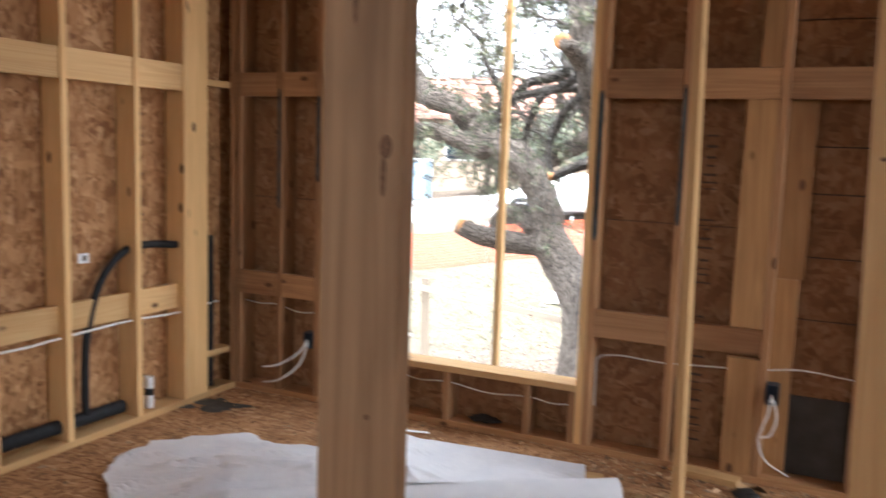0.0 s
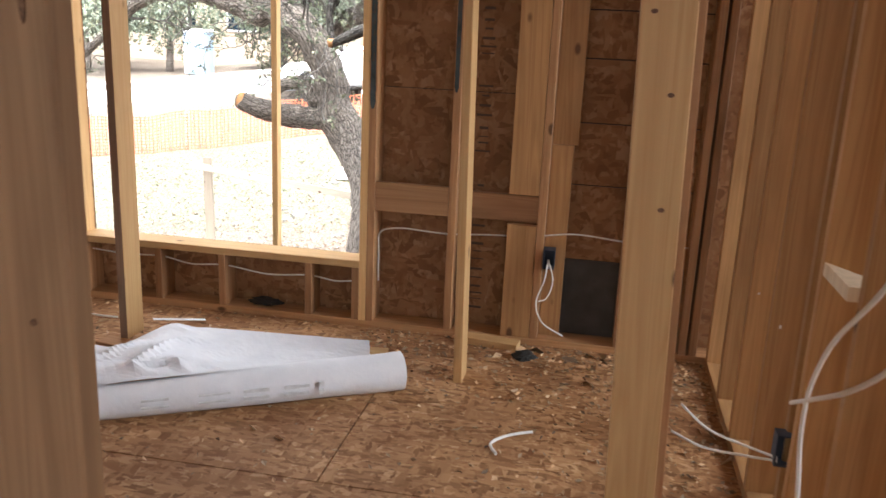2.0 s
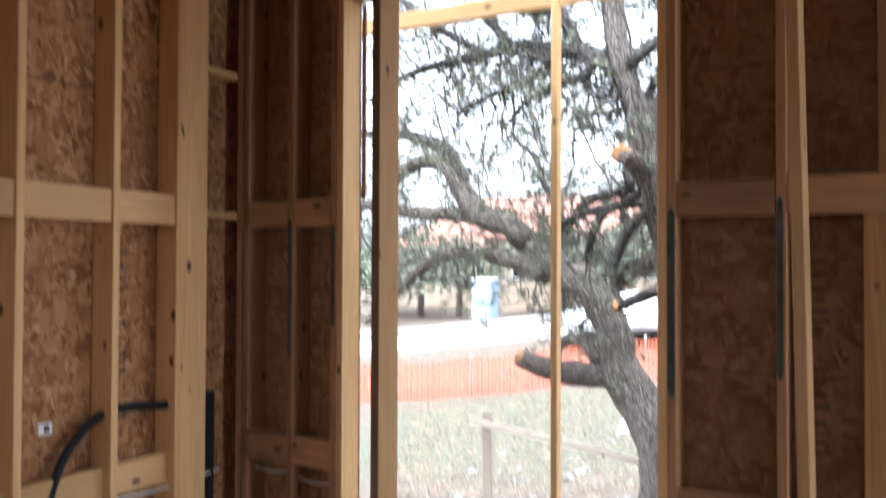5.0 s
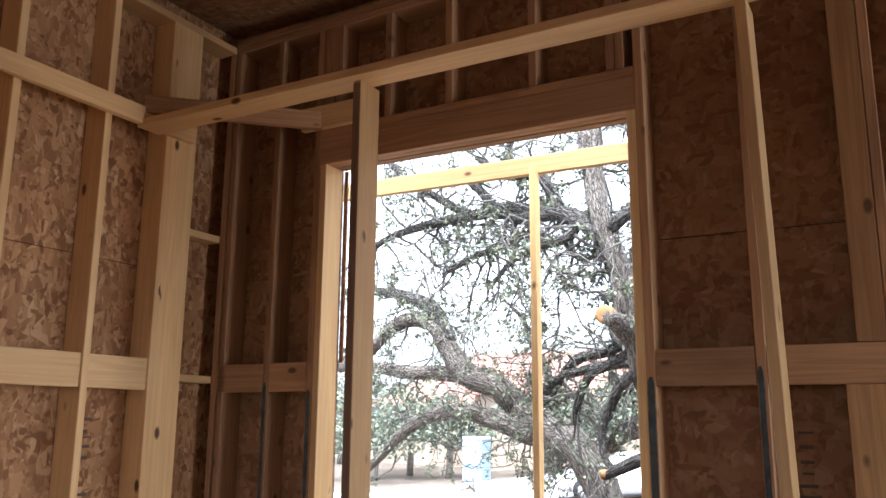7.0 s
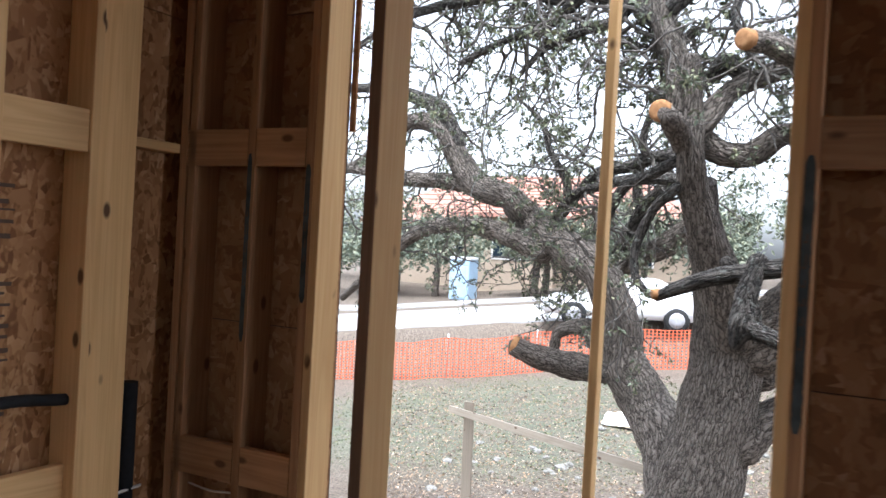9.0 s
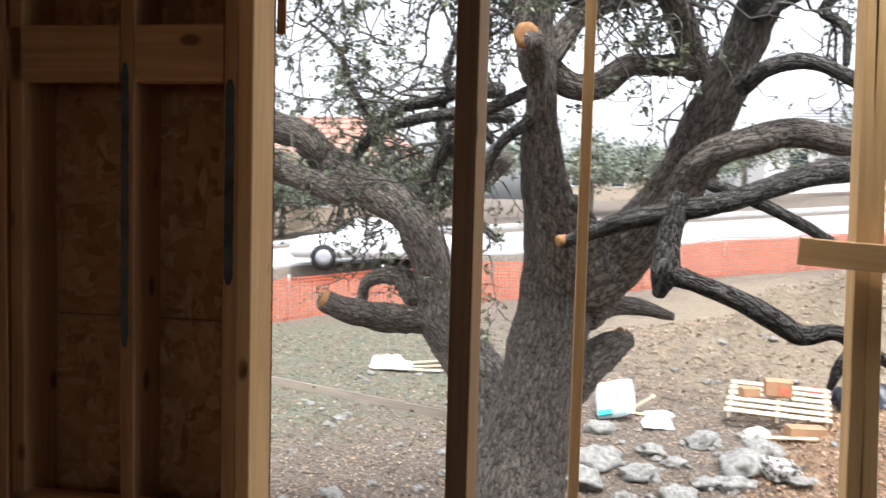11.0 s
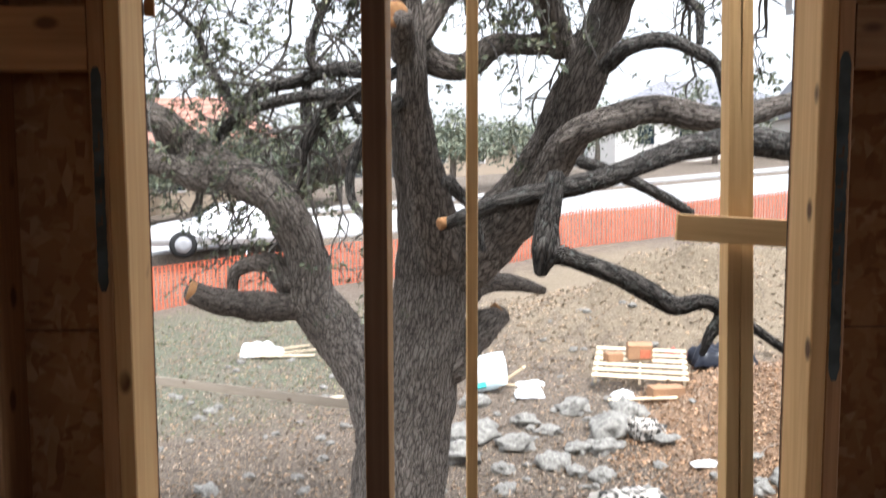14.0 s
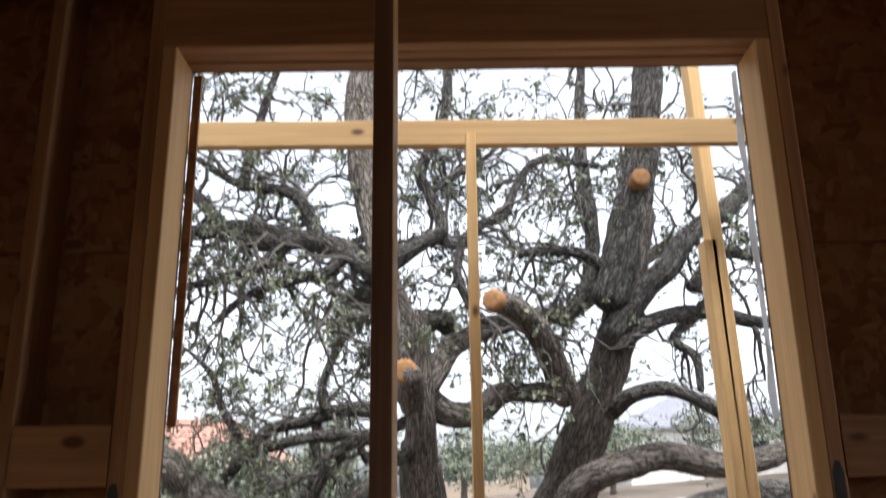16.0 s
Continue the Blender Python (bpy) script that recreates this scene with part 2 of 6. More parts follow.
GROUND = ground_material()
ROAD = plain("pale_concrete_road", (0.35, 0.345, 0.34), 0.85, vary=0.08, scale=3)
STUCCO = plain("tan_stucco", (0.36, 0.29, 0.22), 0.9, vary=0.08)
STUCCO_WHITE = plain("pale_stucco", (0.70, 0.68, 0.65), 0.9, vary=0.06)
ROOF_RED = plain("red_clay_tile", (0.36, 0.185, 0.14), 0.85, vary=0.25, scale=5, bump=0.3)
ROOF_GREY = plain("grey_shingle", (0.22, 0.22, 0.24), 0.9, vary=0.2, scale=5)
GLASS_DARK = plain("dark_window_glass", (0.02, 0.03, 0.04), 0.08)
CAR_WHITE = plain("white_car_paint", (0.80, 0.81, 0.82), 0.25, vary=0.02)
RUBBER = plain("black_rubber", (0.02, 0.02, 0.02), 0.8)
CONCRETE = plain("grey_concrete", (0.35, 0.34, 0.32), 0.9, vary=0.15, scale=8)


# ---- building helpers ----
def thing(name, label, category, place=(0, 0, 0), group="", kind=""):
    ob = new(name)
    ob.empty_display_size = 0.1
    ob.location = place
    return tagged(ob, label, category, group, kind)


def world_of(ob):
    return world_of(ob.parent) @ ob.matrix_parent_inverse @ ob.matrix_basis if ob.parent else ob.matrix_basis.copy()


def link(name, mesh, material, parent, m=None, label=""):
    ob = new(name, mesh)
    if material and not mesh.materials:
        mesh.materials.append(material)
    if parent:
        ob.parent = parent
        ob.matrix_parent_inverse = world_of(parent).inverted()
    if m is not None:
        ob.matrix_basis = m
    if label:
        tagged(ob, label)
    return ob


def part(name, bm, material, parent, label="", smooth=False):
    mesh = bpy.data.meshes.new(name)
    bm.normal_update()
    bm.to_mesh(mesh)
    bm.free()
    if smooth:
        for p in mesh.polygons:
            p.use_smooth = True
    return link(name, mesh, material, parent, None, label)


BEAMS = {}


def beam_mesh(w, t, length, mat, c=0.003):
    """A sawn board with eased edges: w by t across, its length along z from 0."""
    key = (round(w, 4), round(t, 4), round(length, 3), mat.name)
    if key not in BEAMS:
        a, b = w / 2, t / 2
        ring = [(a - c, -b), (a, -b + c), (a, b - c), (a - c, b), (-a + c, b), (-a, b - c), (-a, -b + c), (-a + c, -b)]
        verts = [(x, y, z) for z in (0, length) for x, y in ring]
        faces = [(i, (i + 1) % 8, 8 + (i + 1) % 8, 8 + i) for i in range(8)]
        faces += [tuple(reversed(range(8))), tuple(range(8, 16))]
        mesh = bpy.data.meshes.new("board")
        mesh.from_pydata(verts, [], faces)
        mesh.materials.append(mat)
        BEAMS[key] = mesh
    return BEAMS[key]


def beam(name, p0, p1, w, t, mat, parent=None, side=(1, 0, 0), label=""):
    """A board from p0 to p1; w is its width along side, t its thickness across that."""
    p0, p1 = Vector(p0), Vector(p1)
    z = (p1 - p0).normalized()
    x = Vector(side)
    x = (x - x.dot(z) * z).normalized()
    y = z.cross(x)
    m = Matrix((x, y, z)).transposed().to_4x4()
    m.translation = p0
    return link(name, beam_mesh(w, t, (p1 - p0).length, mat), mat, parent, m, label)


def box_bm(x0, x1, y0, y1, z0, z1, bevel=0.0):
    bm = bmesh.new()
    bmesh.ops.create_cube(bm, size=1, matrix=Matrix.Translation(((x0 + x1) / 2, (y0 + y1) / 2, (z0 + z1) / 2)) @ Matrix.Diagonal((x1 - x0, y1 - y0, z1 - z0, 1)))
    if bevel:
        bmesh.ops.bevel(bm, geom=bm.edges[:], offset=bevel, segments=2, affect="EDGES")
    return bm


def smooth_path(points, steps=5):
    """Catmull-Rom points through (x, y, z, r) rows."""
    pts = [np.array(p, float) for p in points]
    pts = [2 * pts[0] - pts[1]] + pts + [2 * pts[-1] - pts[-2]]
    out = []
    for i in range(1, len(pts) - 2):
        a, b, c, d = pts[i - 1:i + 3]
        for k in range(steps):
            u = k / steps
            out.append(0.5 * (2 * b + (c - a) * u + (2 * a - 5 * b + 4 * c - d) * u * u + (3 * b - a - 3 * c + d) * u ** 3))
    out.append(pts[-2])
    return out


def tube_data(points, sides=8, rough=0.0, freq=6.0, cap=True):
    """Vertices and faces of a tube along (x, y, z, r) rows."""
    verts, faces = [], []
    n = len(points)
    ref = Vector((0.31, 0.17, 0.93))
    for i, p in enumerate(points):
        a, b = points[max(0, i - 1)], points[min(n - 1, i + 1)]
        d = Vector((b[:3] - a[:3]).tolist())
        d = d.normalized() if d.length > 1e-6 else Vector((0, 0, 1))
        u = ref - ref.dot(d) * d
        u = u.normalized() if u.length > 1e-3 else d.orthogonal().normalized()
        v = d.cross(u)
        ref = u
        for k in range(sides):
            ang = 2 * math.pi * k / sides
            way = math.cos(ang) * u + math.sin(ang) * v
            q = Vector(p[:3].tolist()) + way * p[3]
            if rough:
                q += way * p[3] * rough * (noise.noise(q * freq) + 0.6 * noise.noise(q * freq * 2.7))
            verts.append(q[:])
    for i in range(n - 1):
        for k in range(sides):
            k2 = (k + 1) % sides
            faces.append((i * sides + k, i * sides + k2, (i + 1) * sides + k2, (i + 1) * sides + k))
    if cap:
        faces.append(tuple(reversed(range(sides))))
        faces.append(tuple((n - 1) * sides + k for k in range(sides)))
    return verts, faces


def tube(name, points, mat, parent=None, sides=8, rough=0.0, freq=6.0, steps=5, label="", round_ends=False):
    path = smooth_path(points, steps)
    if round_ends:
        for end, nxt in ((path[0], path[1]), (path[-1], path[-2])):
            d = (end - nxt)[:3]
            d = d / max(1e-6, np.linalg.norm(d)) * end[3]
            cap = [np.array((*(end[:3] + d * s), end[3] * r)) for s, r in ((0.35, 0.88), (0.6, 0.55), (0.7, 0.05))]
            path = list(reversed(cap)) + path if end is path[0] else path + cap
    verts, faces = tube_data(path, sides, rough, freq)
    mesh = bpy.data.meshes.new(name)
    mesh.from_pydata(verts, [], faces)
    layer = mesh.uv_layers.new(name="bark")
    run = [0.0]
    for p, q in zip(path, path[1:]):
        run.append(run[-1] + float(np.linalg.norm(q[:3] - p[:3])))
    girth = 2 * math.pi * float(np.mean([p[3] for p in path]))
    for p in mesh.polygons:
        p.use_smooth = len(p.vertices) == 4
        wrap_u = len(p.vertices) == 4 and {v % sides for v in p.vertices} == {0, sides - 1}
        for li in p.loop_indices:
            v = mesh.loops[li].vertex_index
            k = v % sides
            u = 1.0 if wrap_u and k == 0 else k / sides
            layer.data[li].uv = (u * girth + path[0][0] * 7, run[v // sides] + path[0][2] * 5)
    return link(name, mesh, mat, parent, None, label)


def cable(points, r=0.004):
    return [(x, y, z, r) for x, y, z in points]


def revolve(name, rows, mat, parent, m, sides=24, label=""):
    """A turned shape: rows of (radius, height) along local z."""
    verts = [(r * math.cos(2 * math.pi * k / sides), r * math.sin(2 * math.pi * k / sides), z) for r, z in rows for k in range(sides)]
    faces = [(i * sides + k, i * sides + (k + 1) % sides, (i + 1) * sides + (k + 1) % sides, (i + 1) * sides + k) for i in range(len(rows) - 1) for k in range(sides)]
    mesh = bpy.data.meshes.new(name)
    mesh.from_pydata(verts, [], faces)
    for p in mesh.polygons:
        p.use_smooth = True
    return link(name, mesh, mat, parent, m, label)


# ---- the plan ----
OPEN_W = 1.56      # window opening, from x = 0
SILL = 0.352
HEAD = 2.975
TOP = 3.72         # underside of the top plate
STUD_D = 0.14
PLY = 0.038
LEFT = -0.66       # room face of the west wall
RIGHT = 3.29       # room face of the east partition
BACK = -6.9
EAST = 6.4


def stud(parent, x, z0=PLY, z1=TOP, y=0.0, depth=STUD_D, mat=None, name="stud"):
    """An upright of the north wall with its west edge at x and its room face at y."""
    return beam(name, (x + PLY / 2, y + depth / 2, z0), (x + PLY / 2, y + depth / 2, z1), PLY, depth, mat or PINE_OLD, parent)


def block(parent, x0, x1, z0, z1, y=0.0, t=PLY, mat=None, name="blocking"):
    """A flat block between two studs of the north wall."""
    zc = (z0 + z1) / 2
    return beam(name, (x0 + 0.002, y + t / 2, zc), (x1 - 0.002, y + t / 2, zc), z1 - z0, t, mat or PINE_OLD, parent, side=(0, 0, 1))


# floor
floor = thing("floor", "strand board subfloor with sawdust and pencil lines", "floor", kind="structure")
rows_y = [0.145, -0.27, -1.49, -2.71, -3.93, -5.15, -6.37, BACK - 0.3]
for row, (ya, yb) in enumerate(zip(rows_y, rows_y[1:])):
    x = 1.86 - 2.44 * 3 + (0 if row % 2 else 1.22)
    while x < EAST + 0.3:
        x0, x1 = max(x, LEFT - 0.145), min(x + 2.44, EAST + 0.3)
        if x1 - x0 > 0.05:
            part("floor_panel", box_bm(x0 + 0.002, x1 - 0.002, yb + 0.002, ya - 0.002, -0.018, 0.0, 0.0015), OSB_FLOOR, floor)
        x += 2.44
part("joist_deck", box_bm(LEFT - 0.15, EAST + 0.3, BACK - 0.3, 0.145, -0.30, -0.02), PINE_OLD, floor)

# north wall
north = thing("wall_north", "open stud wall with strand board sheathing and a window opening", "wall", kind="structure")
for x0, x1 in ((LEFT, EAST),):
    beam("plate", (x0, 0.07, PLY / 2), (x1, 0.07, PLY / 2), STUD_D, PLY, PINE_OLD, north, side=(0, 1, 0))
    beam("plate", (x0, 0.07, TOP + PLY / 2), (x1, 0.07, TOP + PLY / 2), STUD_D, PLY, PINE_OLD, north, side=(0, 1, 0))
    beam("plate", (x0, 0.07, TOP + PLY * 1.5 + 0.001), (x1, 0.07, TOP + PLY * 1.5 + 0.001), STUD_D, PLY, PINE_OLD, north, side=(0, 1, 0))
stud(north, -0.705)
stud(north, LEFT + 0.004)
stud(north, -0.35)
stud(north, -2 * PLY)
stud(north, -PLY, PLY, HEAD, mat=PINE)
stud(north, OPEN_W, PLY, HEAD, mat=PINE)
stud(north, OPEN_W + PLY)
stud(north, 2.006)
stud(north, 2.443)
stud(north, 2.852)
stud(north, 3.16)
stud(north, 3.21)
for x in (3.7, 4.1, 4.5, 4.9, 5.3, 5.7, 6.1):
    stud(north, x)
# rough sill and the short studs under it
beam("window_sill", (0.0, 0.072, SILL - PLY / 2), (OPEN_W, 0.072, SILL - PLY / 2), 0.145, PLY, PINE, north, side=(0, 1, 0))
for x in (0.0, 0.432, 0.794, 1.27, OPEN_W - PLY):
    stud(north, x, PLY, SILL - PLY, name="short_stud")
# header of three plies
for k in range(3):
    beam("header_ply", (-PLY, 0.022 + k * 0.048, HEAD + 0.078), (OPEN_W + PLY, 0.022 + k * 0.048, HEAD + 0.078), 0.155 - 0.004 * (k % 2), 0.042, PINE_OLD, north, side=(0, 0, 1))
beam("header_cap", (-PLY, 0.07, HEAD + 0.176), (OPEN_W + PLY, 0.07, HEAD + 0.176), STUD_D, PLY, PINE_OLD, north, side=(0, 1, 0))
for x in (-0.03, 0.008, 0.046, 0.345, 0.69, 1.12, 1.48, 1.52):
    stud(north, x, HEAD + 0.195, TOP, name="cripple_stud")
# blocking rows
for x0, x1 in ((-0.667, -0.35), (-0.312, -2 * PLY), (OPEN_W + 2 * PLY, 2.006), (2.044, 2.443), (2.481, 2.852), (2.89, 3.16)):
    block(north, x0, x1, 1.833, 1.975)
for x0, x1 in ((-0.667, -0.35), (-0.312, -2 * PLY), (OPEN_W + 2 * PLY, 2.006)):
    block(north, x0, x1, 0.62, 0.765)
block(north, 2.044, 2.443, 0.61, 0.742, 0.06, mat=PINE_OLD)
# flat planks nailed against the sheathing
for x0, x1, z0, z1, yy in ((2.298, 2.441, 0.757, 1.831, 0.0), (2.298, 2.441, 0.04, 0.608, 0.0), (2.483, 2.605, 1.0, 1.831, 0.075), (2.483, 2.585, 0.04, 0.998, 0.07), (2.345, 2.441, 1.977, TOP - 0.002, 0.0)):
    beam("backing_plank", ((x0 + x1) / 2, yy + PLY / 2, z0), ((x0 + x1) / 2, yy + PLY / 2, z1), x1 - x0, PLY, PINE_RED, north)
# sheathing panels round the opening
for x0, x1, z0, z1 in ((LEFT - 0.152, -0.003, -0.30, 1.218), (LEFT - 0.152, -0.003, 1.222, 2.438), (LEFT - 0.152, -0.003, 2.442, 3.9),
                       (0.0, OPEN_W, -0.30, SILL - 0.004), (0.0, OPEN_W, HEAD + 0.004, 3.9),
                       (OPEN_W + 0.003, 2.42, -0.30, 1.218), (OPEN_W + 0.003, 2.42, 1.222, 2.438), (OPEN_W + 0.003, 2.42, 2.442, 3.9),
                       (2.424, 3.2, 0.43, 0.80), (2.424, 3.2, 0.806, 1.10), (2.424, 3.2, 1.106, 1.40), (2.424, 3.2, 1.406, 1.62), (2.424, 3.2, 1.626, 2.2), (2.424, 3.2, 2.206, 3.9),
                       (3.204, EAST + 0.3, -0.30, 1.9), (3.204, EAST + 0.3, 1.904, 3.9)):
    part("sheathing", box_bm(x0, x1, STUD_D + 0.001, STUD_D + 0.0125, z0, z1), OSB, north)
# unseen black backing, added to block daylight at the panel gaps
for x0, x1, z0, z1 in ((LEFT - 0.166, -0.002, -0.30, 3.92), (0.0, OPEN_W, -0.30, SILL - 0.003), (0.0, OPEN_W, HEAD + 0.003, 3.92), (OPEN_W + 0.002, EAST + 0.3, -0.30, 3.92)):
    part("outer_wrap", box_bm(x0, x1, STUD_D + 0.013, STUD_D + 0.016, z0, z1), FELT, north)
part("patch_panel", box_bm(2.424, 3.2, STUD_D + 0.001, STUD_D + 0.0125, -0.30, 0.425), PATCH, north, "grey cement patch panel")

# west wall
west = thing("wall_west", "open stud wall sheathed with strand board in a lit tone", "wall", kind="structure")


def west_stud(y, t=PLY, x=LEFT, depth=STUD_D, z1=TOP, mat=None):
    return beam("stud", (x - depth / 2, y + t / 2, PLY), (x - depth / 2, y + t / 2, z1), depth, t, mat or PINE, west)


beam("plate", (LEFT - 0.07, BACK, PLY / 2), (LEFT - 0.07, -0.001, PLY / 2), STUD_D, PLY, PINE, west)
beam("plate", (LEFT - 0.07, BACK, TOP + PLY / 2), (LEFT - 0.07, -0.001, TOP + PLY / 2), STUD_D, PLY, PINE, west)
for y in (-0.821, -1.283, -1.69, -2.13, -2.53, -2.94, -3.35, -3.75, -4.16, -4.57, -4.97, -5.4, -5.8, -6.2, -6.6):
    west_stud(y)
west_stud(-0.455)
beam("flat_stud", (LEFT - 0.021, -0.345, PLY), (LEFT - 0.021, -0.345, TOP), 0.184, PLY, PINE, west, side=(0, 1, 0))
west_stud(-0.285, x=LEFT - 0.04, depth=0.10)
ys = (-0.455, -0.821, -1.283, -1.69, -2.13, -2.53, -2.94)
for ya, yb in zip(ys, ys[1:]):
    for z0, z1 in ((1.83, 1.98), (0.586, 0.728)):
        beam("blocking", (LEFT - 0.03 - 0.04 * (z0 < 1), yb + PLY + 0.002, (z0 + z1) / 2), (LEFT - 0.03 - 0.04 * (z0 < 1), ya - 0.002, (z0 + z1) / 2), z1 - z0, PLY, PINE, west, side=(0, 0, 1))
for z in (1.90, 2.65, 0.25):
    beam("blocking", (LEFT - 0.09, -0.26, z), (LEFT - 0.09, -0.002, z), 0.09, PLY, PINE, west)
for y0, y1, z0, z1 in ((-1.22, 0.139, -0.30, 2.438), (-1.22, 0.139, 2.442, 3.9), (-2.44, -1.224, -0.30, 2.438), (-2.44, -1.224, 2.442, 3.9), (-3.66, -2.444, -0.3, 3.9), (BACK - 0.3, -3.664, -0.3, 3.9)):
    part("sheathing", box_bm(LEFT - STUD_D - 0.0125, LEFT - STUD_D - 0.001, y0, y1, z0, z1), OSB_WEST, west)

# the same added light block behind the west panels
part("outer_wrap", box_bm(LEFT - STUD_D - 0.016, LEFT - STUD_D - 0.013, BACK - 0.3, 0.15, -0.3, 3.92), FELT, west)

# east partition: bare studs
east = thing("wall_partition", "bare stud partition of new pine two by fours", "wall", kind="structure")
beam("plate", (RIGHT + 0.07, -2.6, PLY / 2), (RIGHT + 0.07, -0.002, PLY / 2), STUD_D, PLY, PINE_RED, east)
beam("plate", (RIGHT + 0.07, -2.6, TOP + PLY / 2), (RIGHT + 0.07, -0.002, TOP + PLY / 2), STUD_D, PLY, PINE_RED, east)
for y in (-0.045, -0.455, -0.82, -1.208, -1.605, -1.69, -2.03, -2.38, -2.56):
    beam("stud", (RIGHT + 0.07, y, PLY), (RIGHT + 0.07, y, TOP), STUD_D, PLY, PINE_RED, east)
for ya, yb in zip((-0.045, -0.455, -0.82, -1.208), (-0.455, -0.82, -1.208, -1.605)):
    beam("blocking", (RIGHT + 0.07, yb + 0.021, 1.90), (RIGHT + 0.07, ya - 0.021, 1.90), STUD_D, PLY, PINE_RED, east)

# the rest of the shell, unseen: added walls with gaps at back and far side for fill light
shell = thing("wall_back", "unseen strand board back wall with a gap added for the fill lamp", "wall", kind="structure")
for x0, x1, z0, z1 in ((LEFT - 0.15, 0.8, -0.3, 3.9), (4.4, EAST + 0.3, -0.3, 3.9), (0.8, 4.4, 3.0, 3.9), (0.8, 4.4, -0.3, 2.0)):
    part("sheathing", box_bm(x0, x1, BACK - 0.32, BACK - 0.30, z0, z1), OSB, shell)
far = thing("wall_east", "unseen strand board east wall with a gap added for the fill lamp", "wall", kind="structure")
for y0, y1, z0, z1 in ((BACK - 0.3, -2.35, -0.3, 3.9), (-0.15, 0.14, -0.3, 3.9), (-2.35, -0.15, 2.95, 3.9), (-2.35, -0.15, -0.3, 0.55)):
    part("sheathing", box_bm(EAST + 0.28, EAST + 0.30, y0, y1, z0, z1), OSB, far)
# added lid, out of view, that keeps skylight off the room
ceiling = part("ceiling", box_bm(LEFT - 0.16, EAST + 0.3, BACK - 0.33, 0.155, 3.91, 3.93), OSB, None)
tagged(ceiling, "unseen strand board deck added overhead to keep the sky out", "ceiling", kind="structure")
foundation = part("foundation", box_bm(LEFT - 0.14, EAST + 0.28, BACK - 0.28, 0.13, -2.6, -0.302), CONCRETE, None)
tagged(foundation, "grey concrete foundation below the floor", "foundation", kind="structure")

# shoring posts and their bracing
def post(label, x, y, w, d, lean=(0, 0), z0=0.0, z1=3.08, mat=None):
    p = thing("shoring_post", label, "post", (x, y, z0), "shoring posts")
    beam("upright", (x, y, z0), (x + lean[0], y + lean[1], z1), w, d, mat or PINE, p)
    return p


pa = post("pine shoring post with shade painted on one face, on a base block", 0.604, -0.523, PLY, 0.14, (0.0, 0), 0.04)
# dark sheet that paints the shade on the side turned from the window
part("weathered_face", box_bm(0.5865, 0.6215, -0.5945, -0.5932, 0.045, 3.07), DARK_WOOD, pa, "thin dark sheet painting the shade on the post's room side")
beam("base_block", (0.50, -0.60, 0.0195), (0.80, -0.66, 0.0195), 0.10, 0.036, PINE_OLD, pa, side=(0, 1, 0))
post("slender pine shoring post standing free of the wall", 2.18, -0.48, PLY, 0.14, (-0.06, 0))
pl = post("weathered wide pine post with dark knots and stains", 2.114, -3.151, 0.126, PLY, (0, 0), mat=wood("stained_pine", (0.36, 0.225, 0.125), (0.18, 0.10, 0.052), stain=0.95))
pr = post("wide new pine post with small round knots", 2.873, -1.82, 0.131, PLY, (-0.083, 0))
beam("second_ply", (2.896, -1.78, 0), (2.813, -1.78, 3.08), 0.131, PLY, PINE_OLD, pr)
for x, z in ((2.797, 1.568), (2.855, 1.378), (2.862, 1.10)):
    bm = bmesh.new()
    bmesh.ops.create_cone(bm, cap_ends=True, segments=12, radius1=0.0075, radius2=0.007, depth=0.002, matrix=Matrix.Translation((x, -1.8395, z)) @ Matrix.Rotation(math.pi / 2, 4, "X") @ Matrix.Diagonal((1.2, 0.8, 1, 1)))
    part("knot", bm, KNOT, pr, "small dark knot")
for x, z, rx, rz in ((2.152, 1.56, 0.009, 0.016), (2.149, 1.521, 0.004, 0.028), (2.132, 1.19, 0.004, 0.004), (2.102, 1.785, 0.004, 0.07)):
    bm = bmesh.new()
    bmesh.ops.create_cone(bm, cap_ends=True, segments=14, radius1=1, radius2=0.95, depth=0.002, matrix=Matrix.Translation((x, -3.1708, z)) @ Matrix.Rotation(math.pi / 2, 4, "X") @ Matrix.Diagonal((rx, rz, 1, 1)))
    part("knot", bm, KNOT, pl, "dark elongated knot")
br = thing("ceiling_brace", "horizontal pine brace resting on the shoring posts", "brace", (0, -0.57, 3.08))
beam("long_board", (LEFT, -0.57, 3.10), (RIGHT, -0.57, 3.10), 0.14, PLY, PINE, br, side=(0, 1, 0))
br2 = thing("wall_brace", "horizontal pine brace along the stud wall", "brace", (LEFT + 0.07, -2, 3.14))
beam("board", (LEFT + 0.02, -6.0, 3.139), (LEFT + 0.02, -0.30, 3.139), 0.09, PLY, PINE, br2, side=(0, 0, 1))
br3 = thing("corner_brace", "diagonal pine brace across the room corner", "brace", (0, 0, 3.2))
beam("board", (LEFT + 0.02, -0.62, 3.20), (-0.02, -0.02, 3.20), 0.09, PLY, PINE_OLD, br3, side=(0, 0, 1))
br4 = thing("scrap_block", "short pine scrap nailed above the window", "block", (0, -0.02, 3.2))
beam("board", (-0.14, -0.021, 3.22), (0.30, -0.021, 3.22), 0.12, PLY, PINE, br4, side=(0, 0, 1))
br5 = thing("long_brace", "pine brace carried on the far shoring posts", "brace", (2.4, -2.4, 3.1))
beam("board", (2.06, -3.30, 3.10), (2.80, -1.60, 3.10), 0.14, PLY, PINE, br5)

# ---- outside: ground ----
def sstep(a, b, x):
    u = min(1, max(0, (x - a) / (b - a)))
    return u * u * (3 - 2 * u)


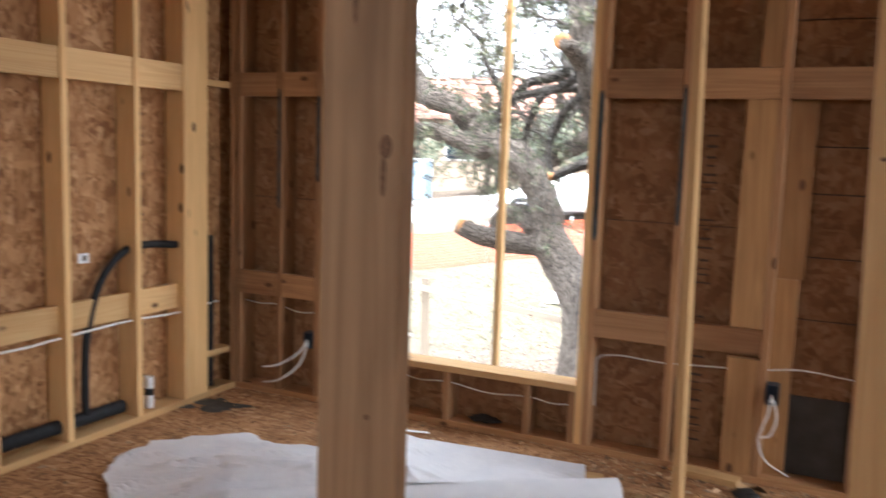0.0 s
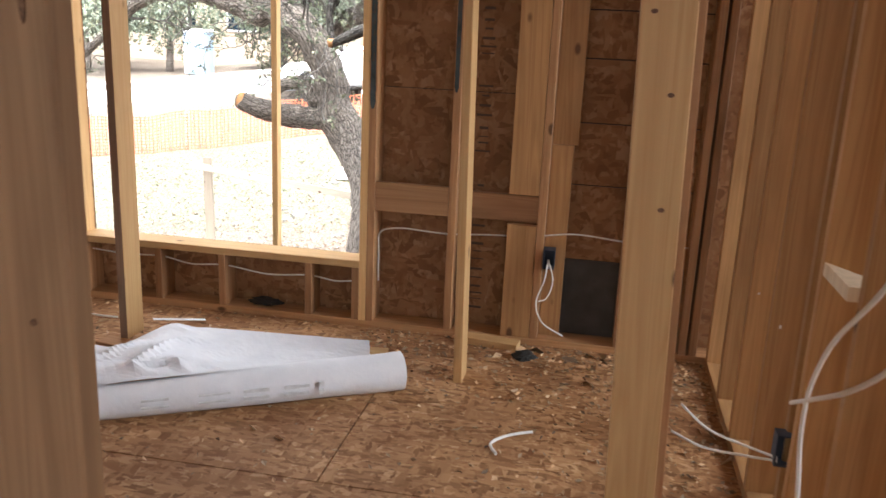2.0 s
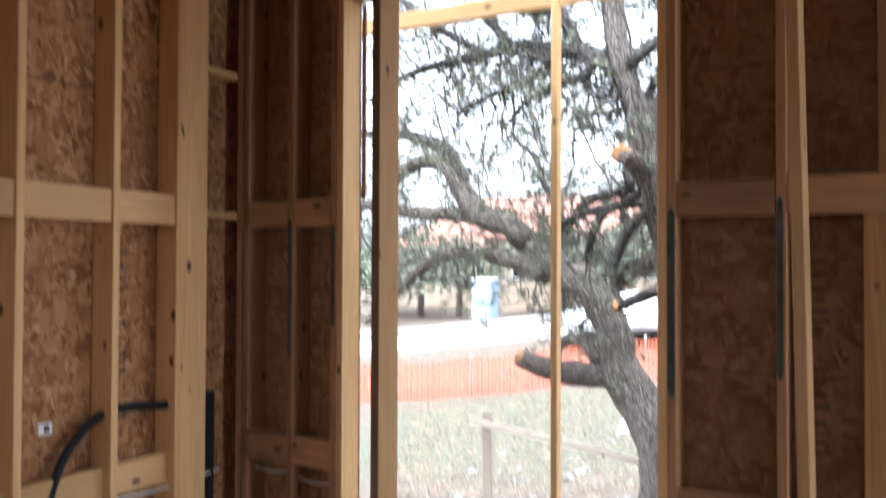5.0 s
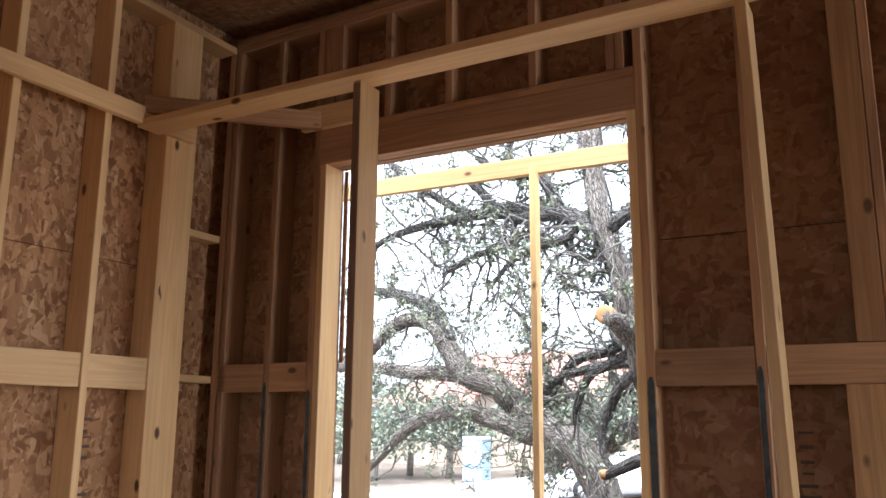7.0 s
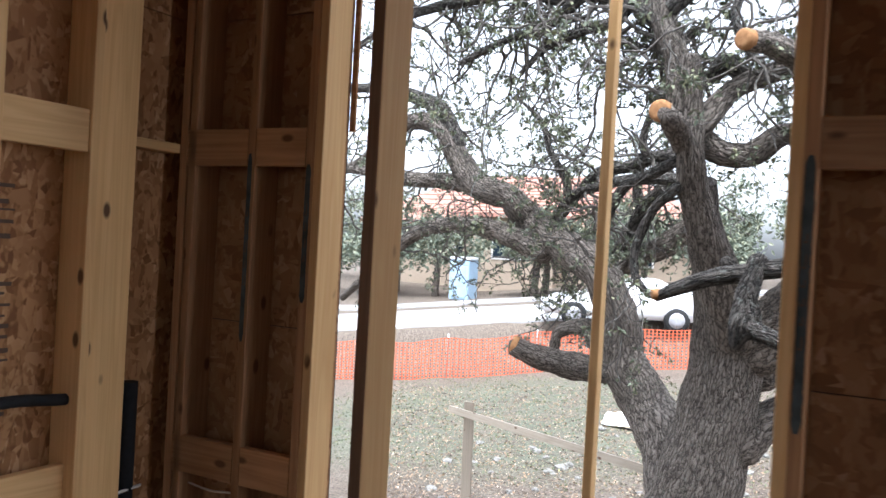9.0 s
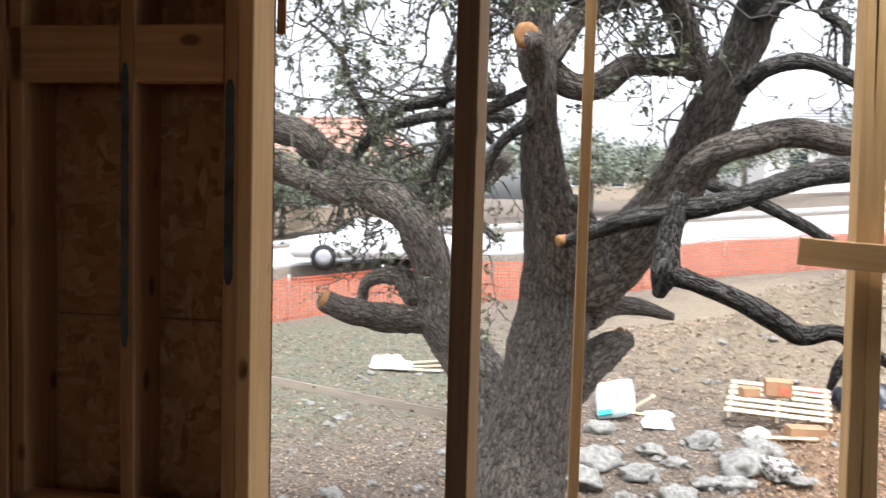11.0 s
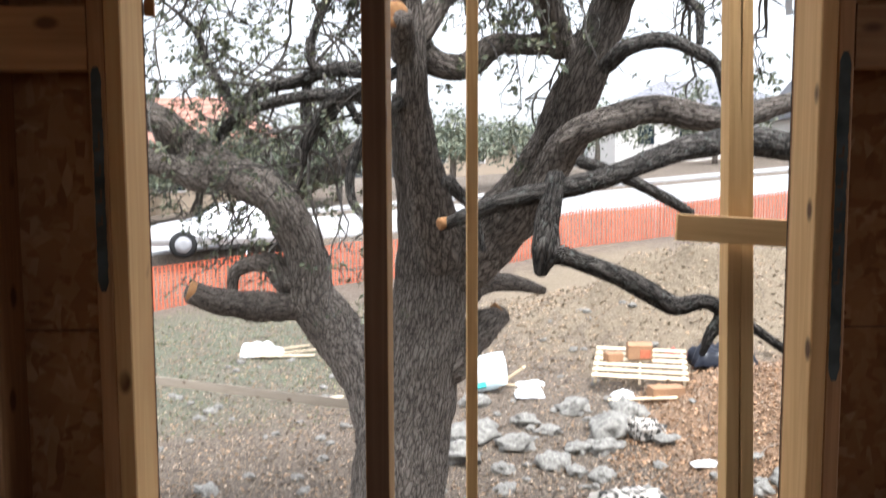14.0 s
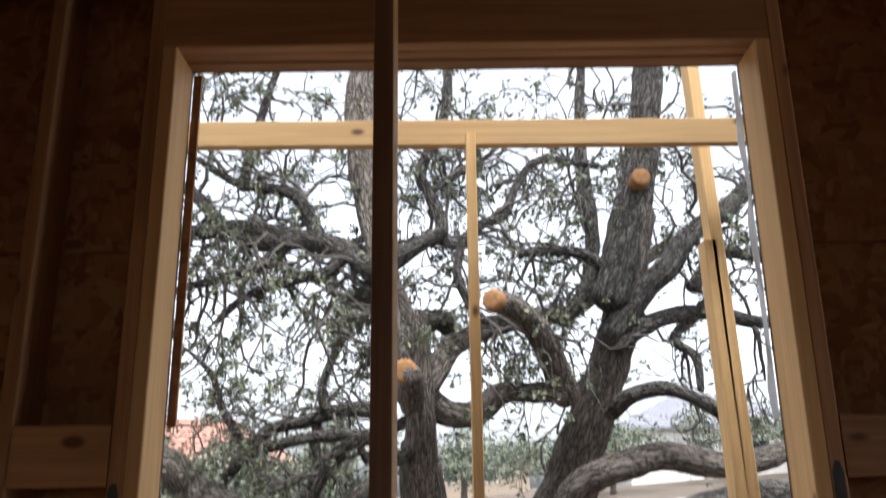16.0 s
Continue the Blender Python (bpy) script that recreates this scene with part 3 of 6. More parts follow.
def ground_z(x, y):
    xc = min(14, max(-9, x))
    yc = min(24, max(-4, y))
    base = -2.586 + 0.0669 * xc + 0.0562 * yc + 0.08 * max(-12, min(0, x + 6)) + 0.25 * sstep(2, 6, x) * sstep(17, 22, y)
    s = (x + 7) * -0.316 + (y - 20) * 0.949
    road = -0.9 + 0.075 * (min(26, max(-22, x)) + 8) + 0.045 * min(34, max(0, s)) + 0.05 * max(-12, min(0, x + 8))
    z = base + (road - base) * sstep(0.2, 3.5, s)
    d = math.hypot((x - 5.91) / 1.15, y - 14.99)
    z += 1.32 * math.exp(-(d / 2.2) ** 2) * (1 + 0.35 * noise.noise((x * 0.9, y * 0.9, 3)) + 0.22 * noise.noise((x * 2.3, y * 2.3, 8)) + 0.12 * noise.noise((x * 5.5, y * 5.5, 4)))
    d = math.hypot(x - 10.38, y - 14.32)
    z += 1.0 * math.exp(-(d / 2.7) ** 2)
    d = math.hypot(x - 5.80, (y - 8.20) / 1.2)
    z += 1.0 * math.exp(-(d / 1.6) ** 2)
    near = 1 - sstep(18, 30, math.hypot(x, y - 6))
    z += near * (0.05 * noise.noise((x * 0.8, y * 0.8, 0)) + 0.025 * noise.noise((x * 3.1, y * 3.1, 5)))
    return z


def axis(lo, hi, fine_lo, fine_hi, fine, grow=1.25):
    mid = list(np.arange(fine_lo, fine_hi, fine))
    step, v, up = fine, fine_hi, []
    while v < hi:
        up.append(v)
        step *= grow
        v += step
    step, v, dn = fine, fine_lo, []
    while v > lo:
        step *= grow
        v -= step
        dn.append(v)
    return list(reversed(dn)) + mid + up + [hi]


gx, gy = axis(-900, 900, -9, 13, 0.16), axis(-900, 1200, 0.4, 24, 0.16)
verts = [(x, y, ground_z(x, y)) for y in gy for x in gx]
nx = len(gx)
faces = [(j * nx + i, j * nx + i + 1, (j + 1) * nx + i + 1, (j + 1) * nx + i) for j in range(len(gy) - 1) for i in range(nx - 1)]
mesh = bpy.data.meshes.new("ground")
mesh.from_pydata(verts, [], faces)
for p in mesh.polygons:
    p.use_smooth = True
ground = link("ground", mesh, GROUND, None)
tagged(ground, "bare earth with leaf litter, thin grass and dirt mounds", "ground", kind="structure")


def on_line(u, s):
    """A point u metres along the fence and s metres behind it."""
    return -7 + 0.949 * u - 0.316 * s, 20 + 0.316 * u + 0.949 * s


def strip(name, s0, s1, lift, mat, label, category, u0=-60, u1=90):
    vs, fs = [], []
    us = np.arange(u0, u1, 1.5)
    ss = [s0 - 0.02, *np.linspace(s0, s1, 7), s1 + 0.02]
    for u in us:
        for k, s in enumerate(ss):
            x, y = on_line(u, s)
            vs.append((x, y, ground_z(x, y) + (lift if 0 < k < len(ss) - 1 else -0.4)))
    k = len(ss)
    for i in range(len(us) - 1):
        for j in range(k - 1):
            fs.append((i * k + j, (i + 1) * k + j, (i + 1) * k + j + 1, i * k + j + 1))
    me = bpy.data.meshes.new(name)
    me.from_pydata(vs, [], fs)
    return tagged(link(name, me, mat, None), label, category, kind="structure")


strip("road", 3.2, 11.0, 0.04, ROAD, "pale concrete street beyond the fence", "road")
strip("pavement", 13.5, 15.5, 0.10, ROAD, "pale concrete pavement on the far side", "pavement")

# orange safety fence
fence = thing("safety_fence", "orange plastic mesh safety fence sagging between stakes", "fence", (*on_line(0, 0), ground_z(*on_line(0, 0))))
vs, fs = [], []


def quad_strip(pts, w, up):
    base = len(vs)
    for p in pts:
        vs.append((p[0] - up[0] * w / 2, p[1] - up[1] * w / 2, p[2] - up[2] * w / 2))
        vs.append((p[0] + up[0] * w / 2, p[1] + up[1] * w / 2, p[2] + up[2] * w / 2))
    for i in range(len(pts) - 1):
        a = base + 2 * i
        fs.append((a, a + 2, a + 3, a + 1))


def fence_point(u, h):
    x, y = on_line(u, 0.06 * math.sin(u * 1.7))
    sag = 0.09 * abs(math.sin(u * math.pi / 2.6))
    return x, y, ground_z(x, y) + 0.03 + h * (1.17 - sag)


for h in np.linspace(0, 1, 13):
    quad_strip([fence_point(u, h) for u in np.arange(-16, 34, 0.4)], 0.022, (0, 0, 1))
for u in np.arange(-16, 33.6, 0.11):
    quad_strip([fence_point(u, h) for h in np.linspace(0, 1, 4)], 0.03, (0.949, 0.316, 0))
me = bpy.data.meshes.new("netting")
me.from_pydata(vs, [], fs)
link("netting", me, ORANGE, fence)
vs, fs = [], []
for u in np.arange(-16, 33.6, 0.17):
    quad_strip([(q[0] - 0.01, q[1] + 0.03, q[2]) for q in (fence_point(u, h) for h in (0.0, 0.5, 1.13))], 0.011, (0.949, 0.316, 0))
me = bpy.data.meshes.new("wire_mesh")
me.from_pydata(vs, [], fs)
link("wire_mesh", me, PATCH, fence)
for u in np.arange(-15.6, 33, 2.6):
    x, y = on_line(u, 0.08)
    tube("stake", [(x, y, ground_z(x, y) - 0.1, 0.018), (x, y, ground_z(x, y) + 0.6, 0.018), (x + 0.02, y, ground_z(x, y) + 1.3, 0.018)], STEEL, fence, 6, steps=2)

# ---- the oak ----
oak = thing("oak_tree", "old live oak with twisting grey limbs and fresh saw cuts", "tree", (0.3, 5.5, -1.6))
BOUGHS = []


def trunk(*rows):
    tube("trunk", rows, BARK, oak, 30, 0.10, 3.2, 7)


def limb(*rows):
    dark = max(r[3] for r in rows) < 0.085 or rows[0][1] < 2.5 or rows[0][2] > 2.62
    BOUGHS.append(rows)
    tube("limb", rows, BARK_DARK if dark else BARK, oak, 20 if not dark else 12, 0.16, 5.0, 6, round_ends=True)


trunk((0.26, 5.00, -2.34, 0.528), (0.31, 5.00, -1.90, 0.461), (0.37, 5.00, -0.93, 0.403), (0.50, 5.00, -0.21, 0.353), (0.62, 4.96, 0.48, 0.315), (0.66, 4.83, 1.02, 0.277), (0.56, 4.65, 1.48, 0.186), (0.50, 4.39, 1.85, 0.139), (0.49, 4.22, 2.17, 0.121))
limb((0.74, 4.74, 1.00, 0.229), (0.66, 4.39, 1.34, 0.173), (0.56, 3.87, 1.92, 0.119), (0.54, 3.56, 2.32, 0.102), (0.52, 3.56, 2.66, 0.095), (0.51, 3.52, 2.96, 0.083))
limb((0.49, 3.56, 2.37, 0.090), (0.49, 3.26, 2.46, 0.082), (0.50, 2.95, 2.49, 0.066))
limb((0.48, 3.56, 2.42, 0.095), (0.44, 3.56, 2.72, 0.089), (0.39, 3.56, 3.03, 0.086), (0.28, 3.56, 3.36, 0.088), (0.19, 3.65, 3.72, 0.095), (0.10, 3.78, 4.31, 0.117), (0.09, 3.87, 4.78, 0.125), (0.10, 4.04, 5.43, 0.113))
limb((0.87, 4.91, 0.89, 0.291), (1.21, 4.74, 1.22, 0.257), (1.45, 4.48, 1.55, 0.212), (1.61, 4.22, 1.94, 0.179), (1.71, 4.04, 2.22, 0.166), (1.84, 3.91, 2.58, 0.147), (1.94, 3.78, 2.92, 0.136), (2.02, 3.70, 3.30, 0.130), (2.11, 3.65, 3.72, 0.122))
limb((1.87, 3.65, 3.10, 0.144), (2.03, 3.65, 3.61, 0.135), (2.15, 3.70, 4.06, 0.126), (2.25, 3.74, 4.59, 0.118), (2.35, 3.83, 5.12, 0.108), (2.47, 3.91, 5.64, 0.093))
limb((0.32, 5.00, -0.63, 0.296), (0.12, 5.38, -0.23, 0.258), (-0.19, 5.75, 0.08, 0.247), (-0.48, 5.82, 0.49, 0.230), (-0.52, 5.75, 0.93, 0.189), (-0.74, 5.66, 1.37, 0.185), (-0.96, 5.75, 1.52, 0.187), (-1.18, 5.86, 1.62, 0.184), (-1.42, 5.96, 1.74, 0.180), (-1.66, 6.08, 1.87, 0.172), (-1.79, 6.00, 2.01, 0.159), (-1.90, 5.96, 2.13, 0.142), (-2.31, 5.96, 2.27, 0.155), (-2.58, 5.98, 2.59, 0.137), (-2.77, 6.00, 2.88, 0.124), (-3.17, 6.08, 3.01, 0.106), (-3.59, 6.16, 2.90, 0.087), (-4.01, 6.24, 2.58, 0.067), (-4.51, 6.32, 2.40, 0.053))
limb((-2.26, 5.96, 2.23, 0.108), (-2.75, 6.00, 2.30, 0.096), (-3.20, 6.08, 2.32, 0.093), (-3.67, 6.16, 2.38, 0.080), (-4.43, 6.32, 2.48, 0.061), (-5.41, 6.48, 2.41, 0.048))
limb((-0.62, 5.79, 0.41, 0.160), (-0.91, 5.61, 0.41, 0.141), (-1.17, 5.38, 0.49, 0.121), (-1.39, 5.19, 0.60, 0.103))
limb((-0.69, 5.75, 0.60, 0.127), (-0.82, 5.75, 0.79, 0.106), (-1.03, 5.75, 0.79, 0.074), (-1.17, 5.75, 0.71, 0.058), (-1.20, 5.75, 0.56, 0.053))
limb((0.73, 2.05, 1.36, 0.029), (0.84, 2.00, 1.41, 0.037), (1.02, 1.95, 1.48, 0.046), (1.25, 1.95, 1.53, 0.049), (1.47, 2.00, 1.58, 0.049), (1.71, 2.13, 1.66, 0.053), (2.01, 2.36, 1.74, 0.062), (2.36, 2.60, 1.78, 0.071), (2.74, 2.84, 1.75, 0.088), (3.28, 3.09, 1.73, 0.086), (4.23, 3.52, 1.85, 0.071))
limb((1.44, 4.13, 1.51, 0.122), (1.58, 3.96, 1.77, 0.125), (1.69, 3.78, 1.90, 0.106), (1.91, 3.70, 1.98, 0.101), (2.17, 3.70, 2.03, 0.096), (2.61, 3.70, 1.97, 0.082), (3.21, 3.87, 2.11, 0.069), (4.04, 4.22, 2.27, 0.056))
limb((1.25, 1.95, 1.58, 0.051), (1.22, 1.92, 1.48, 0.054), (1.20, 1.90, 1.36, 0.056), (1.19, 1.88, 1.25, 0.067), (1.17, 1.87, 1.16, 0.036))
limb((1.20, 1.88, 1.25, 0.051), (1.34, 1.85, 1.21, 0.043), (1.50, 1.82, 1.15, 0.045), (1.64, 1.80, 1.08, 0.051), (1.76, 1.79, 1.01, 0.045), (1.88, 1.79, 1.03, 0.033), (1.95, 1.79, 1.01, 0.035), (1.97, 1.79, 0.96, 0.030), (1.92, 1.79, 0.87, 0.025), (1.89, 1.79, 0.79, 0.013))
limb((1.96, 1.79, 1.01, 0.030), (2.09, 1.79, 0.93, 0.025), (2.26, 1.79, 0.81, 0.020))
limb((0.90, 5.00, 0.62, 0.143), (1.08, 5.20, 0.67, 0.099), (1.37, 5.38, 0.65, 0.071), (1.65, 5.47, 0.57, 0.036))
limb((0.77, 5.00, 0.01, 0.195), (0.97, 5.08, 0.21, 0.166), (1.15, 5.20, 0.34, 0.129), (1.25, 5.27, 0.38, 0.095))
limb((1.54, 3.78, 2.45, 0.103), (1.44, 3.61, 2.66, 0.093), (1.31, 3.35, 2.84, 0.090), (1.14, 3.00, 2.90, 0.074), (1.01, 2.76, 2.89, 0.067))
limb((0.51, 3.61, 2.42, 0.099), (0.64, 3.70, 2.62, 0.086), (0.78, 3.87, 2.83, 0.077), (1.06, 4.04, 2.98, 0.076), (1.38, 4.22, 3.09, 0.070), (1.71, 4.30, 3.16, 0.062), (2.21, 4.57, 3.54, 0.056), (2.71, 4.91, 3.89, 0.050))
limb((0.53, 3.70, 2.47, 0.093), (0.69, 3.78, 2.35, 0.094), (0.90, 3.87, 2.34, 0.091), (1.11, 3.87, 2.48, 0.077), (1.31, 3.78, 2.47, 0.071), (1.50, 3.70, 2.45, 0.070))
limb((0.75, 4.22, 3.00, 0.069), (0.65, 4.22, 3.08, 0.087), (0.53, 4.22, 2.99, 0.061), (0.37, 4.22, 2.91, 0.052))
limb((0.26, 3.61, 3.31, 0.096), (0.05, 3.70, 3.46, 0.086), (-0.25, 3.78, 3.59, 0.075), (-0.64, 3.87, 3.61, 0.064), (-0.93, 3.96, 3.75, 0.056), (-1.20, 4.04, 4.04, 0.049), (-1.57, 4.22, 4.33, 0.041))
limb((-0.42, 3.78, 3.58, 0.058), (-0.64, 3.87, 3.43, 0.046), (-0.91, 3.96, 3.36, 0.038), (-1.22, 4.04, 3.32, 0.034), (-1.63, 4.13, 3.19, 0.026))
limb((-0.20, 3.78, 3.62, 0.055), (-0.35, 3.78, 3.91, 0.051), (-0.48, 3.78, 3.98, 0.046), (-0.84, 3.87, 4.08, 0.034), (-1.20, 4.04, 4.35, 0.027))
limb((-0.79, 3.87, 4.04, 0.043), (-0.76, 3.87, 4.31, 0.040), (-0.67, 3.96, 4.83, 0.031), (-0.57, 4.04, 5.28, 0.023))
limb((0.04, 6.00, 2.58, 0.082), (-0.31, 6.16, 2.60, 0.072), (-0.68, 6.32, 2.51, 0.067), (-1.03, 6.40, 2.45, 0.068), (-1.26, 6.48, 2.24, 0.057), (-1.49, 6.56, 1.97, 0.046), (-1.64, 6.56, 1.72, 0.033))
limb((-0.31, 6.16, 2.57, 0.050), (-0.49, 6.16, 2.68, 0.044), (-0.46, 6.16, 2.96, 0.039), (-0.27, 6.16, 3.41, 0.051), (-0.17, 6.08, 3.69, 0.051), (0.02, 5.96, 3.83, 0.057))
limb((-0.56, 6.32, 2.51, 0.051), (-0.56, 6.32, 2.22, 0.050), (-0.43, 6.32, 2.05, 0.050), (-0.21, 6.32, 2.32, 0.045), (-0.06, 6.32, 2.12, 0.039))
limb((1.86, 3.65, 2.84, 0.087), (2.06, 3.65, 3.11, 0.088), (2.29, 3.65, 3.33, 0.085), (2.49, 3.74, 3.59, 0.079), (2.81, 3.83, 3.81, 0.077), (3.03, 3.91, 4.02, 0.066), (3.53, 4.09, 4.51, 0.050))
limb((1.88, 3.65, 2.78, 0.071), (2.18, 3.74, 2.95, 0.065), (2.57, 3.91, 3.05, 0.058), (3.05, 4.09, 3.00, 0.047), (3.64, 4.35, 3.05, 0.040))
limb((2.47, 3.74, 3.19, 0.049), (2.74, 3.91, 3.49, 0.047), (3.04, 4.00, 3.49, 0.043), (3.51, 4.17, 3.60, 0.035))
limb((1.83, 3.74, 2.32, 0.058), (1.94, 3.56, 2.42, 0.058), (2.15, 3.48, 2.45, 0.053), (2.34, 3.39, 2.36, 0.045), (2.47, 3.39, 2.25, 0.037), (2.52, 3.39, 2.05, 0.026))
limb((2.57, 3.91, 3.05, 0.037), (2.32, 3.83, 2.84, 0.033), (2.44, 3.74, 2.70, 0.032), (2.43, 3.65, 2.46, 0.024))
limb((1.85, 3.65, 3.31, 0.044), (1.66, 3.56, 3.40, 0.040), (1.45, 3.48, 3.40, 0.036), (1.22, 3.39, 3.35, 0.027))
limb((1.61, 4.26, 3.06, 0.053), (1.81, 4.26, 3.33, 0.058), (1.90, 4.35, 3.82, 0.060), (1.88, 4.52, 4.39, 0.058), (1.93, 4.70, 5.11, 0.046), (2.04, 4.96, 5.82, 0.037))
limb((0.37, 3.52, 3.35, 0.064), (0.57, 3.52, 3.49, 0.056), (0.70, 3.61, 3.61, 0.049), (0.61, 3.70, 3.91, 0.046), (0.55, 3.70, 4.09, 0.042), (0.72, 3.78, 4.55, 0.039), (0.76, 3.87, 4.93, 0.036), (0.71, 4.04, 5.43, 0.029))
limb((0.66, 3.61, 3.59, 0.040), (0.79, 3.61, 3.49, 0.040), (0.98, 3.70, 3.67, 0.041), (1.15, 3.78, 3.76, 0.038), (1.26, 3.87, 4.02, 0.034), (1.47, 3.96, 4.27, 0.031), (1.94, 4.13, 4.28, 0.027))
limb((0.83, 3.61, 3.49, 0.033), (0.80, 3.52, 3.24, 0.032), (0.89, 3.52, 3.03, 0.027), (0.99, 3.52, 2.92, 0.023))
limb((0.62, 3.70, 3.93, 0.034), (0.81, 3.78, 4.09, 0.030), (0.97, 3.87, 4.22, 0.026))
limb((0.08, 6.16, 1.93, 0.109), (-0.23, 6.32, 1.69, 0.122), (-0.49, 6.48, 1.59, 0.114), (-0.67, 6.56, 1.45, 0.092), (-0.83, 6.64, 1.37, 0.053))
limb((-0.21, 6.16, 2.30, 0.054), (-0.43, 6.16, 2.11, 0.065), (-0.65, 6.32, 1.80, 0.067), (-0.79, 6.40, 1.59, 0.056))
limb((0.16, 5.79, 2.32, 0.072), (-0.38, 5.86, 2.34, 0.062), (-0.81, 5.93, 2.28, 0.057), (-1.20, 6.00, 2.14, 0.048), (-1.47, 6.16, 1.85, 0.033))
limb((0.77, 3.87, 1.56, 0.050), (0.88, 3.96, 1.44, 0.040), (0.96, 3.96, 1.34, 0.028), (1.03, 3.96, 1.07, 0.021))
limb((1.61, 3.35, 1.68, 0.045), (1.94, 3.52, 1.57, 0.041), (2.24, 3.70, 1.44, 0.041), (2.43, 3.78, 1.34, 0.035))
limb((0.32, 3.61, 3.34, 0.091), (0.12, 3.70, 3.46, 0.075), (-0.22, 3.78, 3.58, 0.072), (-0.57, 3.87, 3.68, 0.070), (-0.88, 3.96, 3.75, 0.067), (-1.37, 4.13, 3.76, 0.059), (-1.84, 4.22, 3.76, 0.050), (-2.47, 4.39, 3.71, 0.041), (-3.01, 4.57, 3.55, 0.031))
limb((0.32, 3.61, 3.31, 0.055), (0.04, 3.70, 3.45, 0.052), (-0.10, 3.70, 3.33, 0.047), (-0.41, 3.78, 3.29, 0.039), (-0.73, 3.87, 3.20, 0.030), (-0.96, 3.96, 3.03, 0.020))
limb((-1.34, 4.22, 3.78, 0.049), (-1.78, 4.30, 4.05, 0.045), (-2.24, 4.39, 4.35, 0.041), (-2.79, 4.57, 4.83, 0.031))
limb((-2.57, 5.98, 2.72, 0.103), (-2.84, 6.00, 3.13, 0.097), (-3.27, 6.08, 3.31, 0.085), (-3.75, 6.16, 3.43, 0.066), (-4.48, 6.32, 3.50, 0.053))
limb((-1.42, 5.89, 1.56, 0.155), (-1.84, 5.93, 1.70, 0.125), (-2.31, 5.96, 1.80, 0.102), (-2.88, 6.00, 1.76, 0.090), (-3.32, 6.08, 1.54, 0.071), (-3.77, 6.16, 1.19, 0.058), (-4.29, 6.32, 0.82, 0.045))
limb((0.48, 3.61, 2.29, 0.040), (0.19, 3.87, 2.19, 0.043), (-0.05, 4.04, 2.11, 0.044), (-0.20, 4.13, 1.89, 0.040), (-0.27, 4.22, 1.69, 0.030))
limb((0.46, 3.61, 2.08, 0.040), (0.25, 3.78, 1.92, 0.037), (0.11, 3.87, 1.64, 0.038), (0.12, 3.87, 1.41, 0.029), (0.26, 3.78, 1.27, 0.023))


def saw_cut(x, y, z, r, way, depth=0.05):
    w = Vector(way).normalized()
    m = Matrix.Translation((x, y, z)) @ w.to_track_quat("Z", "Y").to_matrix().to_4x4()
    rows = [(r * 0.98, -depth), (r, 0.0), (r * 0.93, 0.012), (r * 0.6, 0.016), (0.001, 0.014)]
    revolve("saw_cut", rows, CUT, oak, m, 20, "fresh orange saw cut")


saw_cut(0.47, 2.93, 2.51, 0.074, (0, -1, -0.05), 0.10)
saw_cut(0.99, 2.73, 2.89, 0.065, (-0.55, -0.8, 0.0))
saw_cut(2.10, 3.45, 3.92, 0.066, (0, -1, 0), 0.2)
saw_cut(0.72, 2.03, 1.37, 0.030, (-0.8, -0.5, -0.1), 0.03)
saw_cut(-1.42, 5.18, 0.62, 0.091, (-0.9, -0.2, 0.3))
saw_cut(1.24, 5.26, 0.43, 0.078, (0.7, 0.1, 0.5))

# twigs and leaves, grown from the limbs
rng = random.Random(7)
tv, tf, lv, lf = [], [], [], []


def add_tube(pts, sides=4):
    v, f = tube_data(pts, sides, cap=False)
    b = len(tv)
    tv.extend(v)
    tf.extend(tuple(i + b for i in q) for q in f)


def add_leaf(p, way, size, vlist, flist):
    side = way.cross(Vector((rng.uniform(-1, 1), rng.uniform(-1, 1), rng.uniform(-1, 1))))
    side = side.normalized() if side.length > 1e-3 else Vector((1, 0, 0))
    b = len(vlist)
    w = size * 0.24
    fold = way.cross(side) * size * 0.08
    for q in (p, p + way * size * 0.45 + side * w + fold, p + way * size, p + way * size * 0.45 - side * w + fold):
        vlist.append(q[:])
    flist.append((b, b + 1, b + 2, b + 3))


def twig(p, way, length, r, depth):
    """A crooked branchlet that forks twice and ends in leaf clusters."""
    pts = [np.array((*p, r))]
    q, d = Vector(p), Vector(way)
    n = 9 if depth == 2 else 6
    crook = 0.42 if depth == 2 else 0.36
    for i in range(n):
        d = (d + Vector((rng.gauss(0, crook), rng.gauss(0, crook), rng.gauss(-0.04, crook)))).normalized()
        q = q + d * length / n
        pts.append(np.array((*q, r * (1 - 0.75 * (i + 1) / n))))
        if depth > 0 and i >= 2 and rng.random() < (0.55 if depth == 2 else 0.6):
            side = (d + Vector((rng.gauss(0, 0.8), rng.gauss(0, 0.8), rng.gauss(-0.15, 0.7)))).normalized()
            twig(q, side, length * rng.uniform(0.32, 0.55), r * 0.55, depth - 1)
        if depth == 0 and i >= 2 and rng.random() < LEAFY:
            for k in range(rng.randint(3, 6)):
                w = (d * 0.5 + Vector((rng.gauss(0, 0.7), rng.gauss(0, 0.7), rng.gauss(-0.2, 0.6)))).normalized()
                add_leaf(q + w * 0.01, w, rng.uniform(0.03, 0.058), lv, lf)
    add_tube(pts, 5 if depth == 2 else 4)


